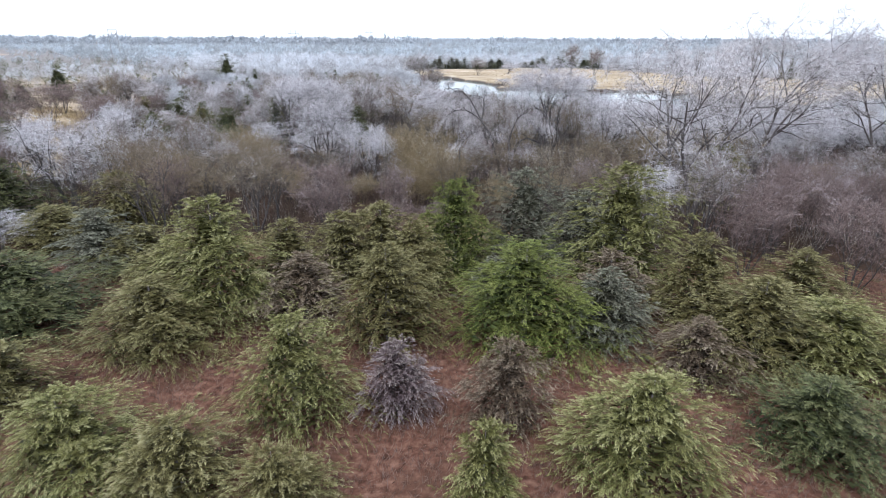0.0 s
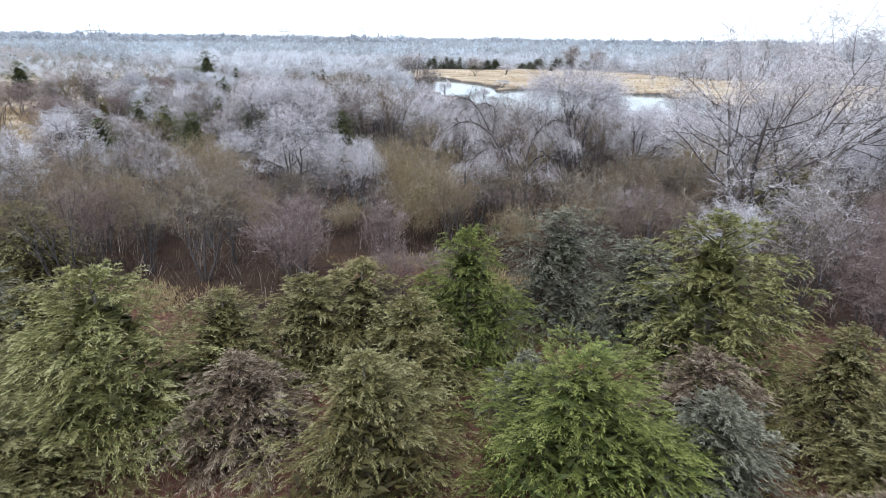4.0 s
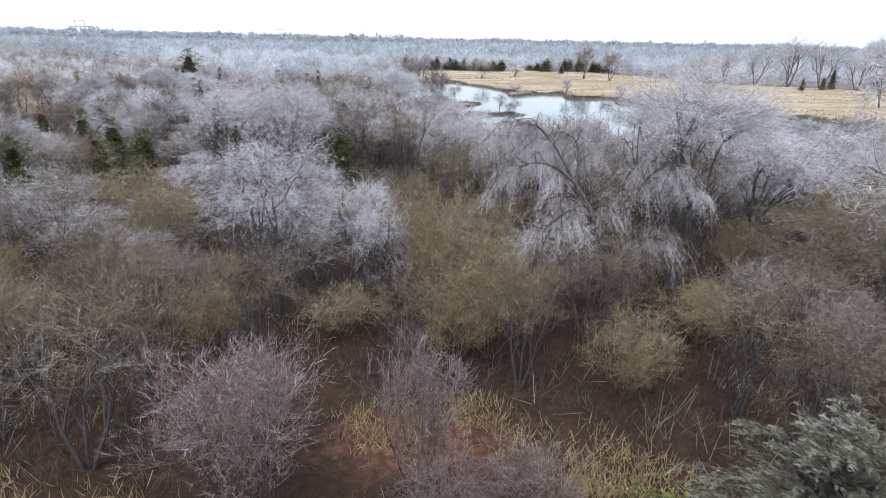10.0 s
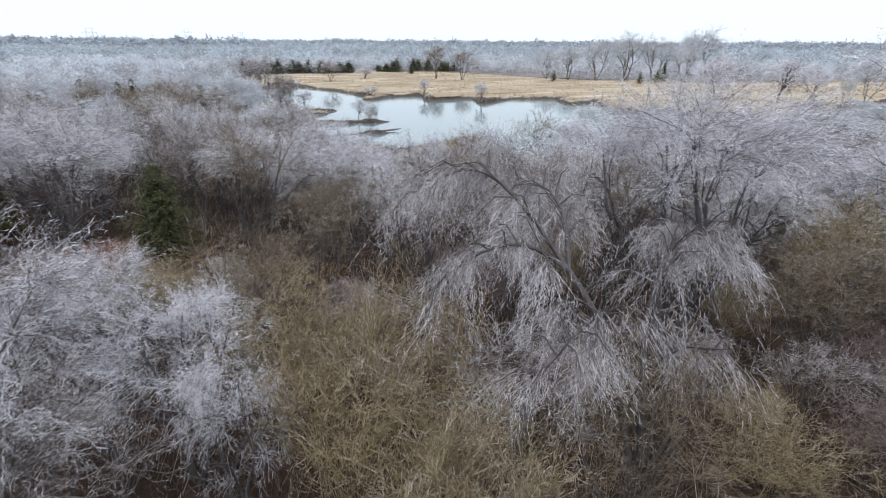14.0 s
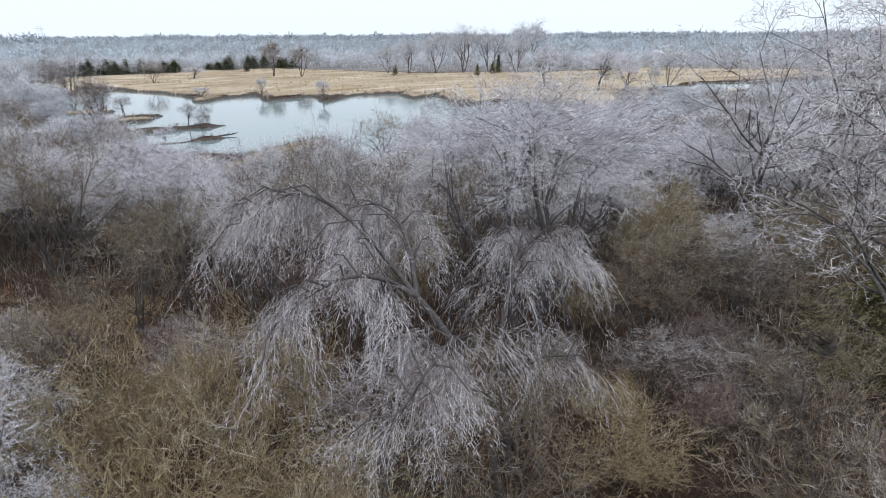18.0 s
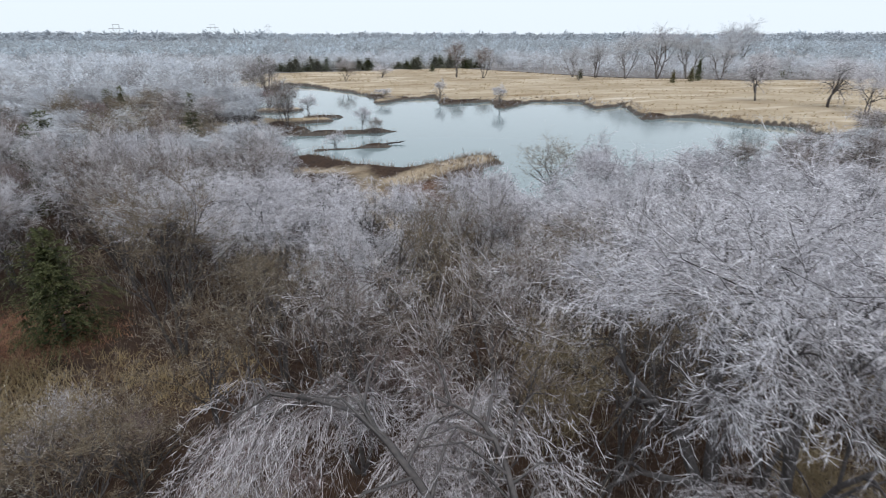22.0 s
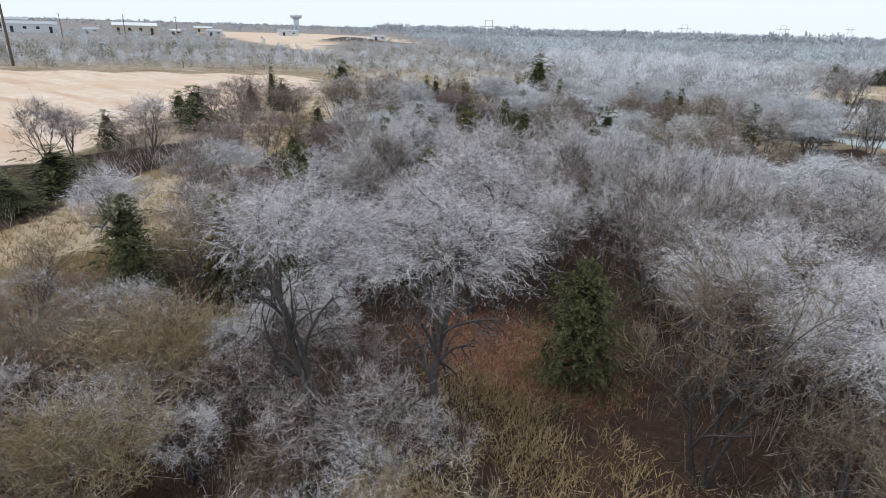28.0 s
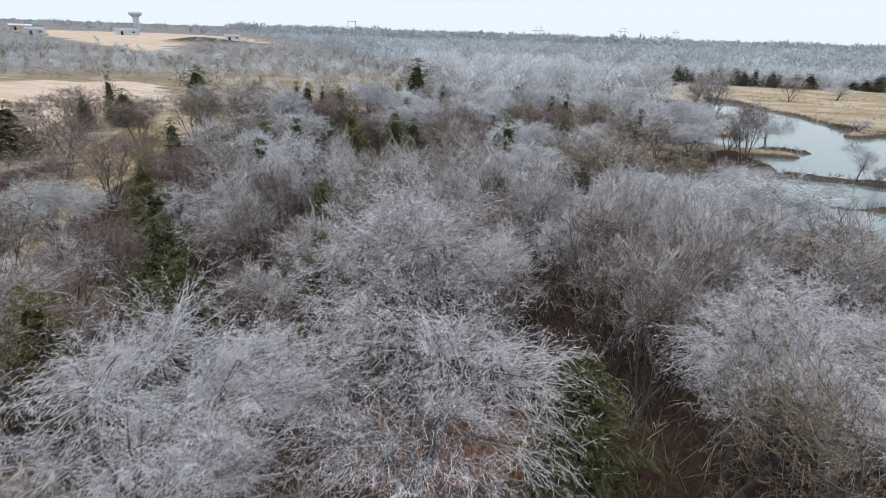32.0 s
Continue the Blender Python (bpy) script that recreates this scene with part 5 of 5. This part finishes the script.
def golden_rule(x, y):
    return golden(x, y) * (wet(x, y) < -0.4) * (y < 185) * (0.55 + 0.45 * wobble(x, y, 3.0))


def under_rule(x, y):
    return near_zone(x, y) * (y > 38) * (0.75 + 0.4 * wobble(x, y, 4.0, 3.0)) * (grassy(x, y) < 0.16) * (1 - np.minimum(1.5 * glade(x, y), 1)) * (wet(x, y) < -1)


def bank_rule(x, y):
    return np.clip(1.2 - np.abs(wet(x, y) + 1.4) / 1.3, 0, 1)


def meadow_rule(x, y):
    return np.clip(inside(x, y, MEADOW) / 3, 0, 1) * (0.5 + 0.6 * wobble(x, y, 6.0, 2.0)) * (wet(x, y) < -1)


def near_golden(x, y):
    return np.minimum(1.5 * grassy(x, y), 1) * (wet(x, y) < -0.4)


tufts("russet_grass", 201, 30000, -34, 34, 8, 46, russet_rule, 0.38, 0.026, M_GRASS_RED, "matted russet dead grass", 0.6)
tufts("clearing_grass", 202, 42000, -62, -6, 62, 92, russet_rule, 0.40, 0.036, M_GRASS_RUST, "russet dead grass in a clearing", 0.6)
tufts("golden_grass", 203, 90000, -50, 8, 38, 95, near_golden, 0.6, 0.032, M_GRASS_GOLD, "golden dead grass bent by frost", 0.55)
tufts("trail_grass", 212, 40000, -100, -45, 52, 132, lambda x, y: golden(x, y) * (inside(x, y, FIELD) < 1) * (0.6 + 0.4 * wobble(x, y, 2.0, 1.0)), 0.55, 0.06, M_GRASS_GOLD, "golden dead grass along the trail", 0.6, 4)
tufts("bank_reeds", 204, 26000, -40, 100, 100, 225, bank_rule, 0.7, 0.05, M_REED, "dead reeds along the pond banks", 0.3)
tufts("meadow_grass", 206, 20000, -45, 250, 90, 370, meadow_rule, 0.5, 0.14, M_GRASS_GOLD, "tussocks of pale golden grass in the meadow", 0.5, 3)
tufts("bank_weeds", 207, 16000, -40, 110, 100, 235, bank_rule, 1.0, 0.06, M_TWIG_FAR, "white rimed weeds along the pond banks", 0.35, 2)
def edge_rule(x, y):
    d = along(x, y, TRAIL)
    return np.clip((d - 3.5) / 3, 0, 1) * np.clip((20 - d) / 6, 0, 1) * (inside(x, y, FIELD) < 3) * (0.7 + 0.4 * wobble(x, y, 3.0, 9.0)) * ~near_zone(x, y)


tufts("trail_brush", 210, 9000, -150, -45, 60, 190, edge_rule, 1.5, 0.045, M_TWIG_GREY, "rimed brush along the grassy trail", 0.45, 5)
tufts("thicket_brush", 211, 3800, -48, 52, 38, 106, under_rule, 1.5, 0.022, M_TWIG_TAN, "fine tan brush with rimed tips beneath the trees", 0.4, 6)
tufts("brush", 209, 6000, -48, 52, 38, 106, under_rule, 1.1, 0.024, M_UNDER, "low purple-brown brush beneath the bare trees", 0.45, 7)
tufts("undergrowth", 205, 24000, -48, 52, 38, 106, under_rule, 0.8, 0.03, M_UNDER, "tangled brown undergrowth beneath the bare trees", 0.5)
tufts("peninsula_brush", 208, 1500, -2, 22, 98, 132, lambda x, y: np.clip(1.6 - along(x, y, [(5, 112), (17.5, 128.5)]) / 3, 0, 1) * (wet(x, y) < -0.3), 0.9, 0.04, M_REED, "brown reeds on the spit of land", 0.4, 6)


# ---- built things far off, and small things in the woods ----
def beam(bm, a, b, r, sides=6):
    """A round bar from a to b, added to a bmesh."""
    a, b = Vector(a), Vector(b)
    turn = (b - a).to_track_quat("Z", "Y").to_matrix().to_4x4()
    bmesh.ops.create_cone(bm, cap_ends=True, segments=sides, radius1=r, radius2=r, depth=(b - a).length, matrix=Matrix.Translation((a + b) / 2) @ turn)


def block(bm, x0, y0, z0, x1, y1, z1):
    m = Matrix.Translation(((x0 + x1) / 2, (y0 + y1) / 2, (z0 + z1) / 2)) @ Matrix.Diagonal((x1 - x0, y1 - y0, z1 - z0, 1))
    bmesh.ops.create_cube(bm, size=1, matrix=m)


def solid(name, build, mat, parent, label="", bevel=0.0):
    bm = bmesh.new()
    build(bm)
    if bevel:
        bmesh.ops.bevel(bm, geom=bm.edges[:], offset=bevel, segments=1, affect="EDGES")
    me = bpy.data.meshes.new(name)
    bm.to_mesh(me)
    bm.free()
    me.materials.append(mat)
    return part(name, me, parent, label)


def pylon(x, y, turn, top):
    """A twin-pole power pylon: two poles, a long crossarm, a short top tie, and a cross brace."""
    base = float(land(x, y))
    h = top - base
    ob = tagged(new("power_pylon"), "twin-pole wooden power pylon with a long crossarm", "pylon", "power pylons")
    ob.matrix_world = pose(x, y, base - 0.2, 0, 0, turn)
    for sx in (-2.7, 2.7):
        solid("pole", lambda bm: beam(bm, (sx, 0, 0), (sx, 0, h), 0.2), M_PYLON, ob)
    solid("crossarm", lambda bm: block(bm, -6.6, -0.18, h - 4.1, 6.6, 0.18, h - 3.7), M_PYLON, ob)
    solid("top_tie", lambda bm: block(bm, -2.7, -0.15, h - 0.5, 2.7, 0.15, h - 0.2), M_PYLON, ob)
    solid("brace", lambda bm: (beam(bm, (-2.7, 0.1, h - 12), (2.7, 0.1, h - 5), 0.09), beam(bm, (2.7, -0.1, h - 12), (-2.7, -0.1, h - 5), 0.09)), M_PYLON, ob)
    for sx in (-5.8, 0, 5.8):
        solid("insulator", lambda bm: beam(bm, (sx, 0, h - 5.6), (sx, 0, h - 4.2), 0.16), M_STEEL, ob)
    return ob


for x, y, turn, top in [(-248, 397, 12, 22.8), (-213, 678, 10, 27.5), (-156, 831, 8, 31), (-135, 1205, 8, 38)]:
    pylon(x, y, turn, top)


def water_tower(x, y, top):
    """A fluted column that flares into a wide flat-topped bowl."""
    base = float(land(x, y))
    h = top - base
    ob = tagged(new("water_tower"), "pale grey water tower with a thick column and a flared bowl", "water tower")
    ob.matrix_world = pose(x, y, base)

    def lathe(rows):
        def build(bm):
            rings = [[bm.verts.new((r * math.cos(a * math.pi / 12), r * math.sin(a * math.pi / 12), z)) for a in range(24)] for r, z in rows]
            for lo, hi in zip(rings, rings[1:]):
                for k in range(24):
                    bm.faces.new((lo[k], lo[(k + 1) % 24], hi[(k + 1) % 24], hi[k]))
            bm.faces.new(rings[-1])
        return build

    solid("column", lathe([(6.6, -1), (6.2, 1), (6.0, h * 0.66)]), M_WHITE_PAINT, ob)
    solid("bowl", lathe([(6.0, h * 0.66), (8.0, h * 0.72), (12.2, h * 0.80), (12.6, h * 0.83), (12.6, h * 0.93), (11.6, h * 0.97), (3, h)]), M_WHITE_PAINT, ob)
    solid("rail", lathe([(12.7, h * 0.83), (13.0, h * 0.83), (13.0, h * 0.845), (12.7, h * 0.845)]), M_STEEL, ob)


water_tower(-1132, 894, 39.4)


def shed(x, y, w, d, h, turn, mat, label):
    base = float(land(x, y))
    ob = tagged(new("shed"), label, "building", "sheds at the edge of town")
    ob.matrix_world = pose(x, y, base - 0.3, 0, 0, turn)
    solid("wall", lambda bm: block(bm, -w / 2, -d / 2, 0, w / 2, d / 2, h), mat, ob)

    def roof(bm):
        a = [bm.verts.new(p) for p in ((-w / 2 - 0.6, -d / 2 - 0.6, h), (w / 2 + 0.6, -d / 2 - 0.6, h), (w / 2 + 0.6, d / 2 + 0.6, h), (-w / 2 - 0.6, d / 2 + 0.6, h))]
        r = [bm.verts.new(p) for p in ((-w / 2 - 0.6, 0, h + d * 0.16), (w / 2 + 0.6, 0, h + d * 0.16))]
        for face in ((a[0], a[1], r[1], r[0]), (a[2], a[3], r[0], r[1]), (a[0], r[0], a[3]), (a[1], a[2], r[1]), (a[3], a[2], a[1], a[0])):
            bm.faces.new(face)

    solid("roof", roof, M_ROOF if mat is not M_SHED_TAN else M_SHED, ob)
    n = max(2, int(w / 9))
    for k in range(n):
        cx = -w / 2 + (k + 0.5) * w / n
        solid("door" if k % 3 == 0 else "window", lambda bm: block(bm, cx - 1.4, -d / 2 - 0.08, 0.2 if k % 3 == 0 else h * 0.45, cx + 1.4, -d / 2 + 0.1, h * 0.75), M_WINDOW, ob)


for x, y, w, d, h, mat, label in [(-727, 270, 44, 18, 8.5, M_SHED, "long pale sheet-metal shed beyond the fields"), (-712, 319, 14, 10, 5, M_SHED, "small white shed beyond the fields"),
                                  (-696, 358, 43, 20, 9.5, M_SHED_TAN, "tan flat-sided warehouse beyond the fields"), (-660, 430, 16, 12, 6, M_SHED, "small white shed beyond the fields"),
                                  (-760, 262, 30, 14, 12, M_SHED, "pale sheet-metal hall beyond the fields"), (-690, 400, 12, 9, 5, M_SHED_TAN, "small tan shed beyond the fields"),
                                  (-548, 582, 17, 10, 5, M_SHED, "low white shed at the edge of the far field"), (-700, 560, 26, 12, 6, M_SHED, "low pale shed beyond the far field"),
                                  (-850, 520, 24, 12, 6, M_SHED_TAN, "low tan shed beyond the far field")]:
    shed(x, y, w, d, h, 66, mat, label)


def utility_pole(x, y, h, r):
    base = float(land(x, y))
    ob = tagged(new("utility_pole"), "tall wooden utility pole standing at the field's edge", "pole", "utility poles")
    ob.matrix_world = pose(x, y, base - 0.3, 0, 0, 60)
    solid("shaft", lambda bm: bmesh.ops.create_cone(bm, cap_ends=True, segments=10, radius1=r, radius2=r * 0.6, depth=h, matrix=Matrix.Translation((0, 0, h / 2))), M_POLE, ob)
    solid("crossarm", lambda bm: block(bm, -1.6, -0.12, h - 1.4, 1.6, 0.12, h - 1.15), M_POLE, ob)


for x, y, h, r in [(-253, 125, 25, 0.5), (-577, 247, 20, 0.35), (-561, 291, 20, 0.35), (-544, 329, 20, 0.35)]:
    utility_pole(x, y, h, r)

# a nest of sticks in a bare tree, a broken snag, and drowned logs
nest_rng = np.random.default_rng(9)
a = nest_rng.uniform(0, 6.283, 90)
p = np.stack([0.22 * np.cos(a), 0.22 * np.sin(a), nest_rng.uniform(-0.14, 0.14, 90)], 1)
nv, nt = blades(nest_rng, p, np.stack([-np.sin(a), np.cos(a), nest_rng.uniform(-0.3, 0.3, 90)], 1), 0.42, 0.05, 0)
nest = tagged(new("bird_nest", make_mesh("bird_nest", nv, 3, M_NEST)), "dark nest of sticks in the fork of a bare tree", "nest")
nest.location = (10.0, 52.1, 7.2)


def log(name, x, y, z, length, r, turn, tilt, label, category):
    rng = np.random.default_rng(int(abs(x) * 10 + y))
    pts = np.array([[0, 0, 0], [length * 0.35, 0.1, 0.05], [length * 0.7, -0.08, 0.0], [length, 0.12, 0.1]])
    segs = [(pts, np.array([r, r * 0.85, r * 0.65, r * 0.3]))]
    for k in range(3):
        f = rng.uniform(0.3, 0.9)
        q = np.array([length * f, 0, 0.03])
        segs.append((np.array([q, q + rng.normal(size=3) * 0.3 + np.array([0.3, 0, 0.3])]), np.array([r * 0.4, r * 0.12])))
    v, f = tubes(segs, lambda w: 6)
    ob = tagged(new(name, indexed_mesh(name, v, f, M_BARK_DARK)), label, category)
    ob.matrix_world = pose(x, y, z, 0, -tilt, turn)


log("drowned_log", 5.5, 144.6, -0.3, 3.6, 0.16, 8, 4, "dark drowned log at the pond's edge", "log")
log("drowned_log", 15.2, 116.2, -0.3, 3.0, 0.16, 30, 5, "dark drowned log at the pond's edge", "log")
log("drowned_log", 17.5, 130.6, -0.2, 3.0, 0.14, -12, 6, "dark drowned log at the pond's edge", "log")
log("dead_snag", -0.2, 56.3, -0.1, 5.5, 0.17, 0, 86, "broken dead trunk standing among shrubs", "snag")
